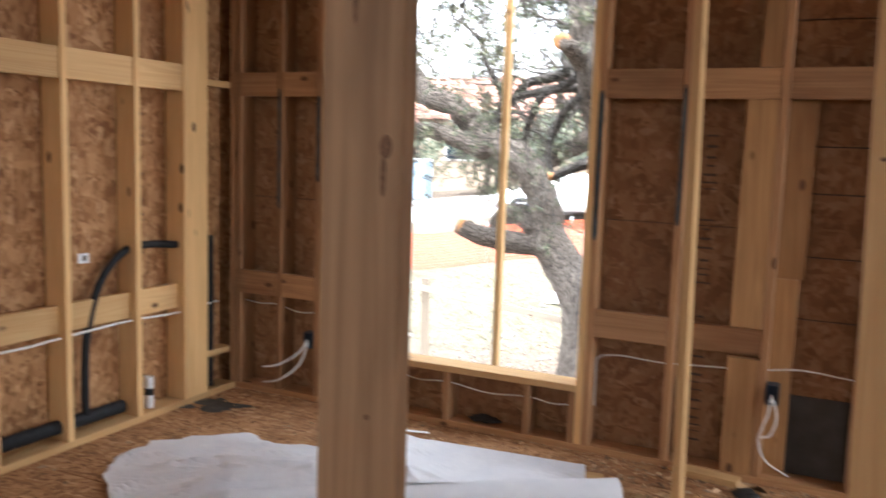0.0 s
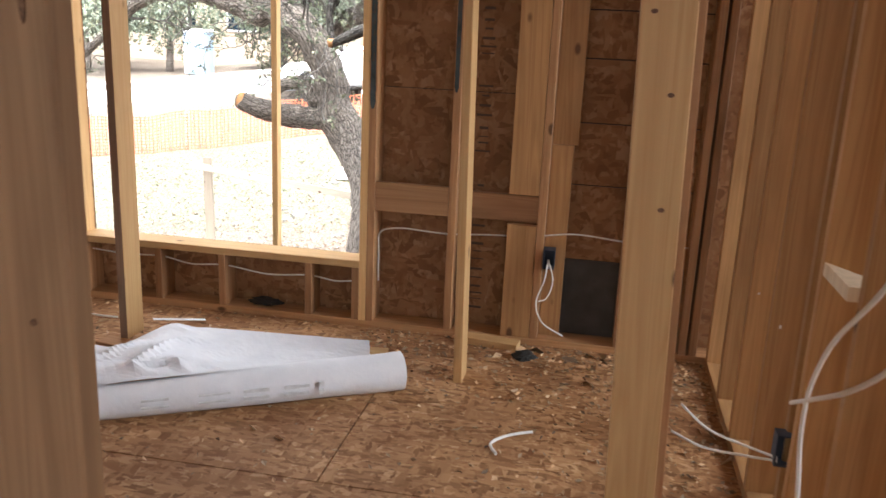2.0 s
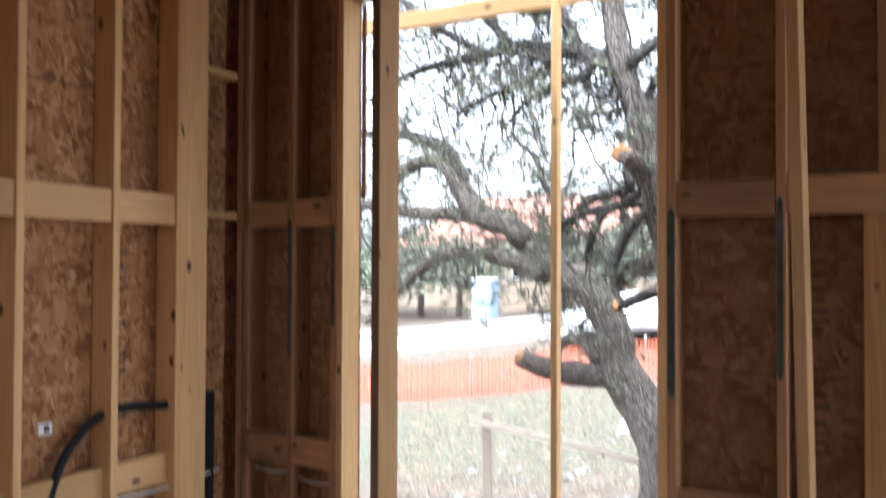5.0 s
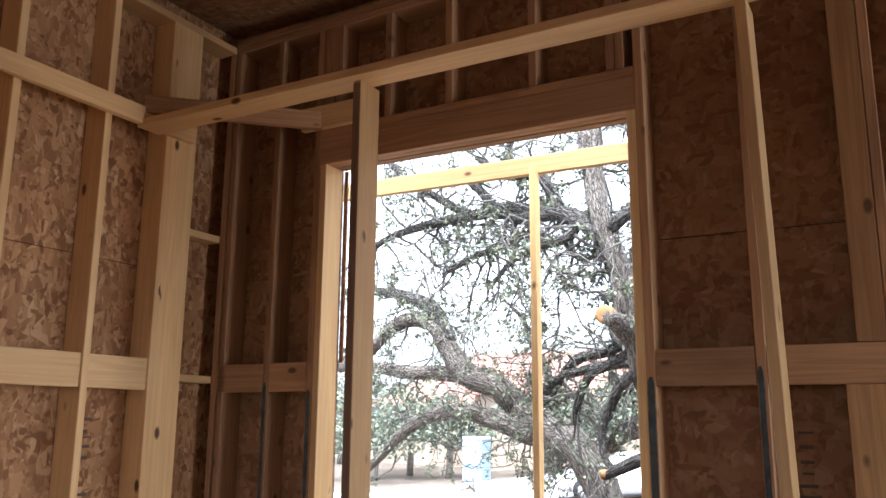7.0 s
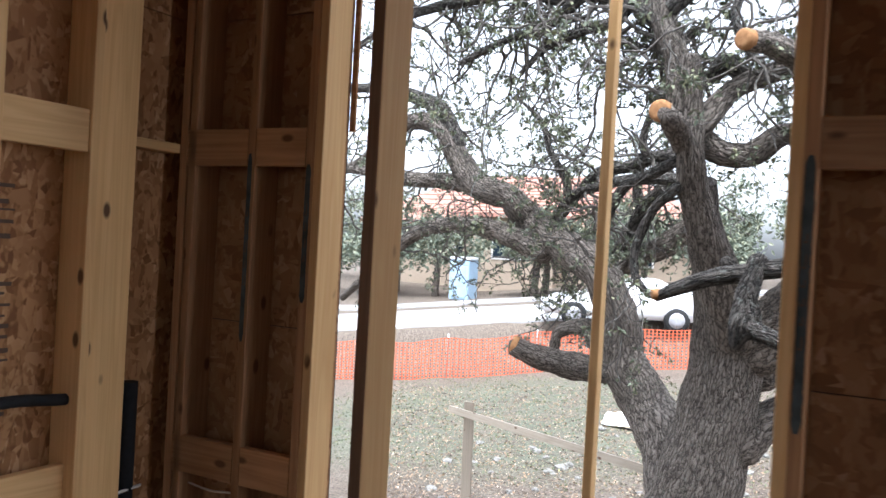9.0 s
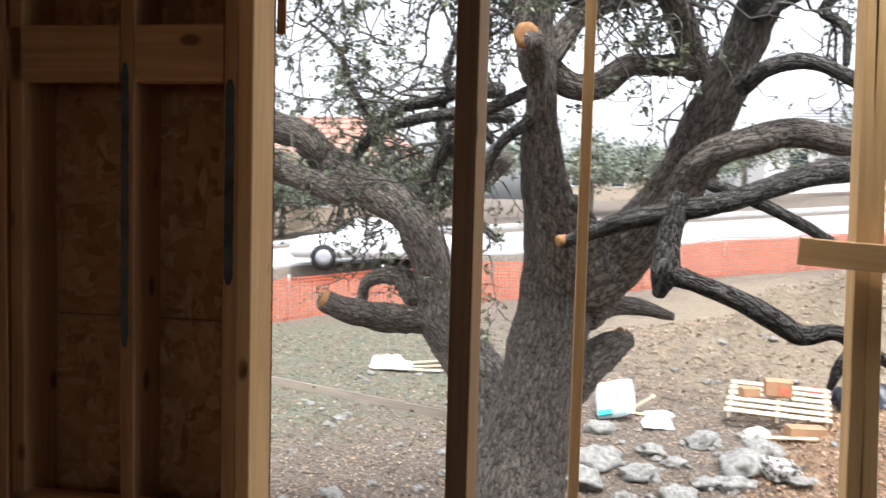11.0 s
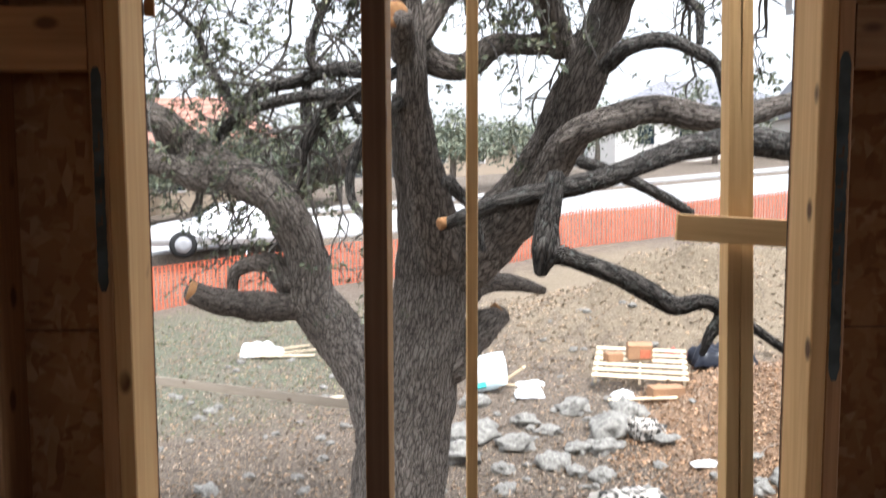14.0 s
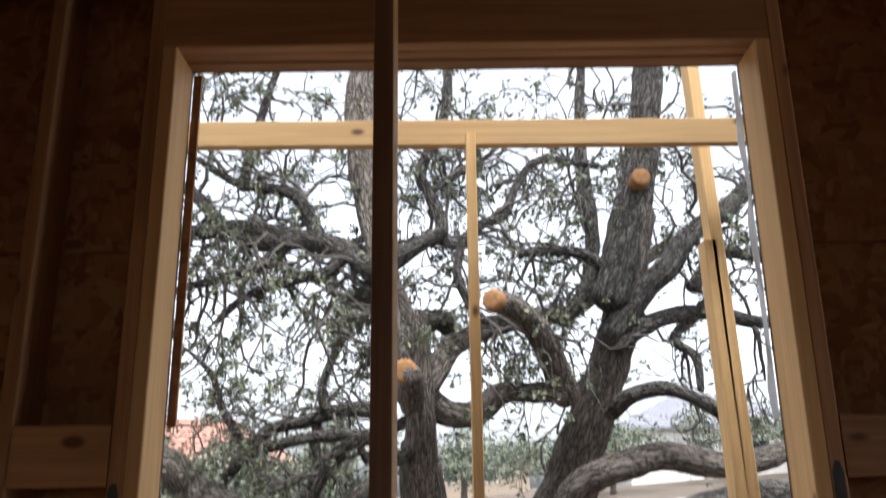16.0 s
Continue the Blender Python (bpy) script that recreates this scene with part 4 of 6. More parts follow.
LEAFY = 0.72
side_shoot = ((-1.12, 5.70, 2.15, 0.050), (-1.18, 5.75, 2.32, 0.044), (-1.36, 5.75, 2.60, 0.038), (-1.45, 5.75, 2.87, 0.031), (-1.61, 5.75, 3.05, 0.023), (-1.75, 5.75, 3.16, 0.013))
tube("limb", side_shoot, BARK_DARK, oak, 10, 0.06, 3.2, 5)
for k in range(11):
    x, y, z, r = side_shoot[2 + k % 4]
    twig(Vector((x, y, z)), Vector((rng.gauss(0.1, 0.7), rng.gauss(0, 0.5), rng.uniform(-0.1, 0.9))).normalized(), rng.uniform(0.5, 0.95), 0.011, 2)
for rows in BOUGHS:
    path = smooth_path(rows, 6)
    for i in range(2, len(path)):
        x, y, z, r = path[i]
        low = 2.7 if x > 0.0 else 1.3
        if r > 0.11 or z < low or y < 2.6:
            continue
        if rng.random() < (0.20 if r > 0.06 else 0.34) * (1.15 if x < -0.4 else 1.0):
            d = Vector((path[i][:3] - path[i - 1][:3]).tolist()).normalized()
            way = (d * 0.5 + Vector((rng.gauss(0, 0.8), abs(rng.gauss(0.35, 0.6)), rng.gauss(0.05, 0.75)))).normalized()
            twig(Vector((x, y, z)), way, rng.uniform(0.5, 1.5), min(0.019, r * 0.4), 2)
for rows in BOUGHS:
    path = smooth_path(rows, 6)
    for i in range(2, len(path)):
        x, y, z, r = path[i]
        if x > -0.9 or z < 1.25 or r < 0.03 or r > 0.24 or rng.random() > 0.17:
            continue
        way = Vector((rng.gauss(-0.1, 0.6), rng.gauss(0.2, 0.5), -abs(rng.gauss(0.7, 0.4)))).normalized()
        twig(Vector((x, y, z)), way, rng.uniform(0.5, 1.15), 0.016, 2)
# leafy shoots high on the upper limbs
for rows in BOUGHS:
    path = smooth_path(rows, 6)
    for i in range(2, len(path)):
        x, y, z, r = path[i]
        if z < 4.1 or r > 0.16 or rng.random() > 0.42:
            continue
        way = Vector((rng.gauss(0, 0.7), rng.gauss(-0.1, 0.5), rng.gauss(0.1, 0.6))).normalized()
        twig(Vector((x, y, z)), way, rng.uniform(0.5, 1.2), 0.014, 2)
me = bpy.data.meshes.new("twig_growth")
me.from_pydata(tv, [], tf)
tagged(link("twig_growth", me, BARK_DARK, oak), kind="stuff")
me = bpy.data.meshes.new("leaves")
me.from_pydata(lv, [], lf)
tagged(link("foliage", me, LEAF, oak), kind="stuff")

# ---- outside: timber, stones and rubbish ----
def gz(x, y):
    return ground_z(x, y)


frame_out = thing("window_guard", "rough pine rail and upright standing outside the window", "guard rail", (0.8, 0.78, -1.5))
beam("upright", (0.808, 0.775, gz(0.8, 0.78) - 0.1), (0.813, 0.775, 3.05), 0.036, 0.06, PINE, frame_out)
beam("rail", (-0.60, 0.80, 3.078), (2.45, 0.80, 3.056), 0.10, PLY, PINE, frame_out, side=(0, 0, 1))
prop = thing("wall_prop", "doubled pine prop leaning outside the window", "prop", (1.7, 0.95, -1.5))
beam("first_ply", (1.79, 1.0, gz(1.7, 1.0) - 0.1), (1.70, 1.0, 2.70), 0.046, 0.085, PINE, prop)
beam("second_ply", (1.88, 1.0, gz(1.7, 1.0) - 0.1), (1.692, 1.0, 3.9), 0.046, 0.085, PINE, prop)
cross = thing("cross_brace", "short pine cross piece nailed to the prop", "brace", (1.6, 0.93, 1.45))
beam("board", (1.515, 0.935, 1.42), (2.10, 0.86, 1.385), 0.09, PLY, PINE, cross, side=(0, 0, 1))
flap = thing("wrap_flap", "pale house wrap edge beside the window opening", "house wrap")
bm = bmesh.new()
for k in range(14):
    z = 1.98 + k * 0.076
    w = 0.012 + 0.004 * math.sin(k * 1.3)
    bm.verts.new((OPEN_W - 0.001, 0.158, z))
    bm.verts.new((OPEN_W - w, 0.168 + 0.01 * math.sin(k * 2.1), z))
bm.verts.ensure_lookup_table()
for k in range(13):
    bm.faces.new((bm.verts[2 * k], bm.verts[2 * k + 1], bm.verts[2 * k + 3], bm.verts[2 * k + 2]))
bmesh.ops.solidify(bm, geom=bm.faces[:], thickness=0.002)
part("sheet", bm, PAPER, flap)
edge = thing("sheathing_strip", "narrow dark strand board strip at the window edge", "strip")
part("strip", box_bm(0.0, 0.022, 0.157, 0.168, 1.98, HEAD), OSB, edge)

batter = thing("batter_board", "grey weathered board nailed between two ground stakes", "board", (-3.0, 7.1, -1.6))
beam("stake", (-2.80, 7.18, gz(-3, 7.2) - 0.1), (-2.83, 7.18, -0.437), 0.135, PLY, PINE_GREY, batter)
beam("stake", (0.55, 5.56, gz(0.55, 5.5) - 0.1), (0.55, 5.56, -0.45), 0.075, PLY, PINE_OLD, batter)
beam("rail", (-3.1, 7.16, -0.56), (0.65, 5.48, -0.56), 0.09, 0.025, PINE_GREY, batter, side=(0, 0, 1))


def rock_mesh(seed, flat=0.6, rough=0.28):
    r = random.Random(seed)
    bm = bmesh.new()
    bmesh.ops.create_icosphere(bm, subdivisions=3, radius=0.5)
    off = Vector((r.uniform(0, 90), r.uniform(0, 90), r.uniform(0, 90)))
    for v in bm.verts:
        n = v.co.normalized()
        v.co = n * (0.5 + rough * noise.noise(n * 1.6 + off) + 0.15 * noise.noise(n * 3.4 + off) + 0.06 * noise.noise(n * 9 + off))
        v.co.z *= flat
        v.co.x *= 1.2
        v.co.z = round(v.co.z * 7) / 7 * 0.35 + v.co.z * 0.65
    mesh = bpy.data.meshes.new("stone")
    bm.to_mesh(mesh)
    bm.free()
    for p in mesh.polygons:
        p.use_smooth = True
    mesh.materials.append(LIMESTONE)
    return mesh


ROCKS = [rock_mesh(k, 0.45 + 0.07 * (k % 4)) for k in range(8)]


def stone(x, y, size, k, sink=0.12, label="pale rough limestone half sunk in the litter"):
    ob = link("stone", ROCKS[k % 8], None, None, Matrix.LocRotScale((x, y, gz(x, y) + size * 0.18 - sink * size), Euler((rng.uniform(-0.2, 0.2), rng.uniform(-0.2, 0.2), rng.uniform(0, 6))), (size, size, size)))
    return tagged(ob, label, "stone", "stones in the yard")


rng = random.Random(21)
for k, (x, y, s) in enumerate(((1.20, 9.18, 0.69), (0.98, 8.64, 0.56), (1.73, 8.78, 0.45), (2.13, 8.15, 0.38), (2.50, 8.54, 0.36), (2.82, 8.45, 0.43), (3.08, 8.95, 0.62), (3.37, 9.39, 0.50), (2.23, 9.23, 0.34),
                               (1.93, 9.64, 0.39), (2.69, 9.99, 0.45), (1.27, 10.64, 0.39), (3.58, 8.32, 0.34), (1.84, 6.82, 0.31), (1.47, 7.47, 0.25), (4.44, 6.69, 0.34), (2.37, 7.83, 0.28), (1.52, 8.12, 0.29))):
    stone(x, y, s, k)
for k in range(230):
    x, y = rng.uniform(-5.0, 4.5), 4.6 + rng.random() ** 1.3 * 10
    stone(x, y, rng.uniform(0.05, 0.17) * (1.0 if rng.random() < 0.85 else 1.8), k, 0.1, "small pale stone on the bare earth")


def spotted():
    m = Mat("black_spotted_limestone", 0.9)
    v = m.coords((1, 1, 1), False)
    d = m.ramp(m.voronoi(m.mix(0.12, v, m.noise(v, 6.0, 3)), 11.0), [(0.30, 1.0), (0.38, 0.0)])
    top = m.ramp(m.noise(v, 4.5, 4), [(0.5, 0.0), (0.56, 1.0)])
    m.colour(m.mix(m.mix(top, d, 0.93), (0.52, 0.48, 0.43), (0.02, 0.018, 0.016)))
    m.bump(m.noise(v, 12.0, 5), 0.8, 0.03)
    return m.m


SPOT = spotted()
for x, y, s, k in ((2.66, 6.32, 0.80, 3), (3.39, 8.58, 0.50, 5)):
    me = ROCKS[k].copy()
    me.materials.clear()
    me.materials.append(SPOT)
    ob = link("spotted_rock", me, None, None, Matrix.LocRotScale((x, y, gz(x, y) + s * 0.2), Euler((0.1, 0.1, 0.5)), (s, s * 0.8, s * 1.1)))
    tagged(ob, "white pitted rock blotched with black lichen", "rock")

# pallet with boxes
px, py = 3.91, 11.04
pallet = thing("pallet", "pale wooden pallet lying on the dirt", "pallet", (px, py, gz(px, py)))
c, sn = math.cos(-0.25), math.sin(-0.25)


def on_pallet(u, v, z):
    return px + c * u - sn * v, py + sn * u + c * v, gz(px, py) + 0.16 + z + 0.13 * v


PALE = wood("pale_pallet_wood", (0.70, 0.60, 0.45), (0.50, 0.40, 0.28), stain=0.2)
for k in range(6):
    v = -0.60 + k * 0.25
    beam("slat", on_pallet(-0.72, v, 0.11), on_pallet(0.72, v, 0.11), 0.13, 0.018, PALE, pallet, side=(-sn, c, 0.13))
for u in (-0.66, 0, 0.66):
    beam("foot", (*on_pallet(u, 0.55, 0)[:2], gz(px, py) - 0.05), on_pallet(u, 0.55, 0.03), 0.09, 0.09, PALE, pallet)
    beam("runner", on_pallet(u, -0.65, 0.05), on_pallet(u, 0.68, 0.05), 0.09, 0.04, PALE, pallet, side=(0, 0, 1))


def carton(x, y, z, w, d, h, rz, mat, label, lid=0.0):
    b = thing("carton", label, "box", (x, y, z))
    m = Matrix.Translation((x, y, z)) @ Matrix.Rotation(rz, 4, "Z")
    for nm, bx in (("side", (-w / 2, w / 2, -d / 2, -d / 2 + 0.006, 0, h)), ("side", (-w / 2, w / 2, d / 2 - 0.006, d / 2, 0, h)), ("end", (-w / 2, -w / 2 + 0.006, -d / 2, d / 2, 0, h)),
                   ("end", (w / 2 - 0.006, w / 2, -d / 2, d / 2, 0, h)), ("base", (-w / 2, w / 2, -d / 2, d / 2, 0.0, 0.006))):
        bm = box_bm(*bx)
        bm.transform(m)
        part(nm, bm, mat, b)
    for s in (-1, 1):
        bm = box_bm(-w / 2, w / 2, -0.003, d * 0.48, -0.003, 0.003)
        bm.transform(m @ Matrix.Translation((0, s * d / 2, h)) @ Matrix.Rotation(math.pi if s > 0 else 0, 4, "Z") @ Matrix.Rotation(lid, 4, "X"))
        part("flap", bm, CARD, b)
    return b


cx, cy, cz = on_pallet(-0.02, 0.22, 0.12)
carton(cx, cy, cz, 0.38, 0.30, 0.22, -0.1, CARD, "brown carton with red print on the pallet", 0.25)
part("label_panel", box_bm(cx - 0.02, cx + 0.17, cy - 0.165, cy - 0.157, cz + 0.03, cz + 0.16), CARD_RED, bpy.data.objects["carton"])
cx, cy, cz = on_pallet(-0.42, 0.05, 0.12)
carton(cx, cy, cz, 0.26, 0.2, 0.12, 0.2, CARD, "low brown carton on the pallet", 0.1)
carton(4.01, 9.90, gz(4.01, 9.90), 0.48, 0.26, 0.20, 0.1, CARD, "brown carton on the ground beside the pallet", 0.05)
carton(3.24, 6.22, gz(3.24, 6.22) + 0.12, 0.42, 0.24, 0.14, 0.05, CARD, "flattened brown carton beside the spotted rock", 0.1)


def crumpled(name, label, category, x, y, w, d, h, mat, seed, n=16, lift=0.02):
    """A crumpled sheet or a slumped bag: a closed, uneven cushion."""
    bm = bmesh.new()
    bmesh.ops.create_grid(bm, x_segments=n, y_segments=n, size=0.5)
    off = Vector((seed * 7.3, seed * 3.1, seed))
    for v in bm.verts:
        u, t = v.co.x * 2, v.co.y * 2
        dome = max(0, 1 - u * u) ** 0.5 * max(0, 1 - t * t) ** 0.5
        nn = noise.noise(Vector((u * 2.2, t * 2.2, 0)) + off)
        v.co = Vector((v.co.x * w * (1 + 0.2 * nn), v.co.y * d * (1 + 0.2 * nn), lift + h * dome * (0.75 + 0.6 * nn) + 0.1 * h * abs(noise.noise(Vector((u * 6, t * 6, 3)) + off))))
    bmesh.ops.solidify(bm, geom=bm.faces[:], thickness=0.004)
    t = thing(name, label, category, (x, y, gz(x, y)))
    bm.transform(Matrix.Translation((x, y, gz(x, y))))
    part("sheet", bm, mat, t, smooth=True)
    return t


crumpled("rubbish_bag", "black plastic rubbish bag lying behind the pallet", "bag", 5.30, 11.32, 1.05, 0.64, 0.37, BLACK_PLASTIC, 3)
crumpled("red_scrap", "crumpled red plastic scrap", "scrap", 4.68, 11.85, 0.30, 0.23, 0.14, RED_PLASTIC, 5, 10)
crumpled("red_scrap", "small crumpled red can", "scrap", 3.26, 6.51, 0.12, 0.12, 0.12, RED_PLASTIC, 6, 8)
crumpled("paper_scrap", "crumpled white paper on the ground", "paper", 2.12, 10.74, 0.44, 0.37, 0.19, PAPER, 7)
crumpled("paper_scrap", "crumpled white paper on the ground", "paper", 2.20, 11.30, 0.49, 0.16, 0.07, PAPER, 8)
crumpled("paper_scrap", "torn white printed sheet on the ground", "paper", 3.07, 5.67, 0.42, 0.35, 0.06, PAPER, 9)
crumpled("paper_scrap", "white scrap among the wood chips", "paper", 3.79, 7.39, 0.35, 0.16, 0.05, PAPER, 10)
crumpled("paper_scrap", "white scrap on the bare earth", "paper", -1.45, 7.46, 0.23, 0.19, 0.06, PAPER, 11)
crumpled("paper_scrap", "clear plastic scrap beside the pallet", "paper", 3.46, 10.24, 0.35, 0.23, 0.12, PAPER, 12)
crumpled("paper_scrap", "white scrap heap on the thin grass", "paper", -2.80, 14.37, 0.82, 0.47, 0.29, PAPER, 13)
for k, (x, y, l, a) in enumerate(((-2.37, 14.31, 1.54, 0.1), (-2.28, 14.04, 1.21, -0.2), (-2.58, 14.57, 1.43, 0.3), (-1.08, 11.22, 0.55, 0.5), (9.30, 18.95, 2.42, -0.4), (3.65, 9.83, 0.99, -0.5), (8.80, 18.19, 1.76, -0.3))):
    b = thing("scrap_board", "pale scrap board lying on the ground", "board", (x, y, gz(x, y)), "scrap boards")
    beam("board", (x - l / 2 * math.cos(a), y - l / 2 * math.sin(a), gz(x - l / 2 * math.cos(a), y - l / 2 * math.sin(a)) + 0.03 + 0.03 * k % 0.06), (x + l / 2 * math.cos(a), y + l / 2 * math.sin(a), gz(x + l / 2 * math.cos(a), y + l / 2 * math.sin(a)) + 0.05), 0.10, 0.02, PALE, b, side=(-math.sin(a), math.cos(a), 0))

# cement sack on its frame
sack = thing("material_sack", "white and teal printed sack propped on a small frame", "sack", (1.56, 11.27, gz(1.56, 11.27)))
bm = bmesh.new()
bmesh.ops.create_grid(bm, x_segments=12, y_segments=12, size=0.5)
for v in bm.verts:
    u, t = v.co.x * 2, v.co.y * 2
    v.co.z = 0.15 * (1 - u ** 4) * (1 - t ** 4) + 0.035 * noise.noise((u * 2, t * 2, 1))
    v.co.x *= 0.62 * (1 - 0.10 * t * t) + 0.03 * noise.noise((t * 2, 3, 1))
    v.co.y *= 0.66 * (1 - 0.08 * u * u)
bmesh.ops.solidify(bm, geom=bm.faces[:], thickness=0.01)
bm.transform(Matrix.Translation((1.51, 11.22, gz(1.51, 11.27) + 0.30)) @ Euler((radians(48), radians(-16), radians(-12))).to_matrix().to_4x4())
part("bag", bm, plain("pale_blue_sack", (0.66, 0.78, 0.82), 0.5, vary=0.06, scale=5), sack, smooth=True)
m = Matrix.Translation((1.51, 11.15, gz(1.51, 11.27) + 0.30)) @ Euler((radians(48), radians(-16), radians(-12))).to_matrix().to_4x4()
for k in range(4):
    bm = box_bm(-0.12, 0.14 - 0.03 * (k % 2), 0.08 - k * 0.05, 0.095 - k * 0.05, 0.07, 0.098)
    bm.transform(m)
    part("print_bar", bm, TEAL, sack)
bm = box_bm(-0.27, -0.05, -0.27, -0.18, 0.02, 0.06)
bm.transform(m)
part("print_patch", bm, TEAL, sack)
z = gz(1.86, 11.37)
for a, b in (((1.73, 11.37, z + 0.04), (2.06, 11.27, z + 0.30)), ((1.83, 11.52, z + 0.04), (2.13, 11.42, z + 0.30)), ((2.06, 11.27, z + 0.30), (2.13, 11.43, z + 0.30)), ((1.81, 11.32, z + 0.03), (2.06, 11.27, z + 0.02))):
    beam("frame_bar", a, b, 0.04, 0.03, PALE, sack, side=(0, 0.3, 1))

# loose ground cover
def scatter(name, label, category, count, where, size, mat, lean=0.5):
    vs, fs = [], []
    for k in range(count):
        x, y = where()
        n = Vector((rng.gauss(0, lean), rng.gauss(0, lean), 1)).normalized()
        way = Vector((rng.uniform(-1, 1), rng.uniform(-1, 1), 0))
        way = (way - way.dot(n) * n).normalized()
        add_leaf(Vector((x, y, gz(x, y) + rng.uniform(0.004, 0.025))), way, rng.uniform(*size), vs, fs)
    me = bpy.data.meshes.new(name)
    me.from_pydata(vs, [], fs)
    return tagged(link(name, me, mat, None), label, category, kind="stuff")


def yard():
    y = 4.0 + 14 * rng.random() ** 1.5
    return rng.uniform(-0.55, 0.55) * (y + 2.5) + 0.6, y


def heap():
    a, r = rng.uniform(0, 6.3), rng.random() ** 0.5 * 2.2
    return 5.44 + 1.2 * r * math.cos(a), 7.96 + 1.45 * r * math.sin(a)


scatter("leaf_litter", "dry brown oak leaves and bark bits over the yard", "leaf litter", 52000, yard, (0.02, 0.075), LITTER)
scatter("pale_litter", "pale chips and stone flakes over the yard", "litter", 17000, yard, (0.015, 0.05), leaf_material("pale_chip", (0.28, 0.22, 0.16), (0.50, 0.43, 0.35)))
scatter("wood_chips", "heap of orange brown wood chips", "wood chips", 16000, heap, (0.025, 0.08), CHIPS, 0.8)


def mound():
    a, r = rng.uniform(0, 6.3), rng.random() ** 0.5 * 3.6
    return 6.27 + 1.5 * r * math.cos(a), 14.82 + 1.15 * r * math.sin(a)


scatter("dirt_clods", "dry sandy clods on the dirt mound", "clods", 6000, mound, (0.03, 0.12), leaf_material("sandy_clod", (0.10, 0.075, 0.05), (0.31, 0.245, 0.17)), 0.9)


def lawn():
    return rng.uniform(-11, 0.5), rng.uniform(10.0, 19.5)


scatter("grass_tufts", "thin pale grass on the open ground", "grass", 9000, lawn, (0.03, 0.08), leaf_material("dry_grass", (0.08, 0.10, 0.045), (0.17, 0.18, 0.105)), 1.6)

sv, sf = [], []
for k in range(420):
    x, y = yard()
    l, an = rng.uniform(0.08, 0.5), rng.uniform(0, 6.3)
    pts = []
    for q in range(4):
        u = (q / 3 - 0.5) * l
        xx, yy = x + u * math.cos(an) + rng.gauss(0, 0.015), y + u * math.sin(an) + rng.gauss(0, 0.015)
        pts.append(np.array((xx, yy, gz(xx, yy) + 0.015 + rng.uniform(0, 0.03), rng.uniform(0.003, 0.009))))
    v_, f_ = tube_data(pts, 4, cap=False)
    off = len(sv)
    sv.extend(v_)
    sf.extend(tuple(i + off for i in q) for q in f_)
me = bpy.data.meshes.new("fallen_sticks")
me.from_pydata(sv, [], sf)
tagged(link("fallen_sticks", me, leaf_material("dead_stick", (0.05, 0.038, 0.03), (0.20, 0.16, 0.125)), None), "fallen oak sticks over the yard", "sticks", kind="stuff")

# ---- street: car, houses, far trees ----
car = thing("parked_car", "white sedan parked on the far street", "car", (-5.45, 23.46, -0.7))
ang = math.atan2(0.316, 0.949)
cm = Matrix.Translation((-5.45, 23.46, gz(-6.4, 23.2) + 0.05)) @ Matrix.Rotation(ang, 4, "Z") @ Matrix.Scale(1.08, 4)
outline = [(-2.35, 0.30), (-2.40, 0.62), (-2.15, 0.80), (-1.15, 0.95), (-0.45, 1.40), (0.9, 1.44), (1.75, 1.02), (2.3, 0.96), (2.4, 0.6), (2.35, 0.30)]
bm = bmesh.new()
sides = []
for yy, inset in ((-0.88, 0.10), (0.88, 0.10)):
    sides.append([bm.verts.new((x, yy * (0.80 if z > 1.1 else 1.0), z)) for x, z in outline])
n = len(outline)
bm.faces.new(sides[0])
bm.faces.new(list(reversed(sides[1])))
for k in range(n):
    bm.faces.new((sides[0][(k + 1) % n], sides[0][k], sides[1][k], sides[1][(k + 1) % n]))
bmesh.ops.recalc_face_normals(bm, faces=bm.faces[:])
bmesh.ops.bevel(bm, geom=bm.edges[:], offset=0.07, segments=3, affect="EDGES")
bm.transform(cm)
part("body", bm, CAR_WHITE, car, smooth=True)
for wx in (-1.45, 1.4):
    for wy in (-0.86, 0.86):
        wm = cm @ Matrix.Translation((wx, wy, 0.33)) @ Matrix.Rotation(math.pi / 2, 4, "X")
        arch = revolve("wheel_arch", [(0.001, -0.03), (0.365, -0.02), (0.365, 0.02), (0.001, 0.03)], RUBBER, car, wm, 24)
        w = revolve("wheel", [(0.20, -0.10), (0.31, -0.11), (0.34, -0.06), (0.34, 0.06), (0.31, 0.11), (0.20, 0.10)], RUBBER, car, wm, 24)
        revolve("rim", [(0.001, -0.115), (0.09, -0.125), (0.215, -0.105), (0.22, 0.105), (0.09, 0.125), (0.001, 0.115)], plain("grey_wheel_rim", (0.32, 0.32, 0.33), 0.4), w, wm, 24)
for yy in (-0.745, 0.745):
    for x0, x1 in ((-0.5, 0.2), (0.28, 1.05)):
        bm = bmesh.new()
        vs_ = [bm.verts.new((x, yy, z)) for x, z in ((x0 - 0.22 if x0 < 0 else x0, 1.02), (x1 + (0.2 if x1 > 1 else 0), 1.02), (x1 - 0.06, 1.34), (x0 + 0.06, 1.34))]
        bm.faces.new(vs_)
        bmesh.ops.solidify(bm, geom=bm.faces[:], thickness=0.03)
        bm.transform(cm)
        part("side_window", bm, GLASS_DARK, car)
bm = bmesh.new()
bm.faces.new([bm.verts.new(q) for q in ((-1.08, -0.68, 1.02), (-0.50, -0.60, 1.40), (-0.50, 0.60, 1.40), (-1.08, 0.68, 1.02))])
bmesh.ops.solidify(bm, geom=bm.faces[:], thickness=0.03)
bm.transform(cm @ Matrix.Translation((-0.03, 0, 0.03)))
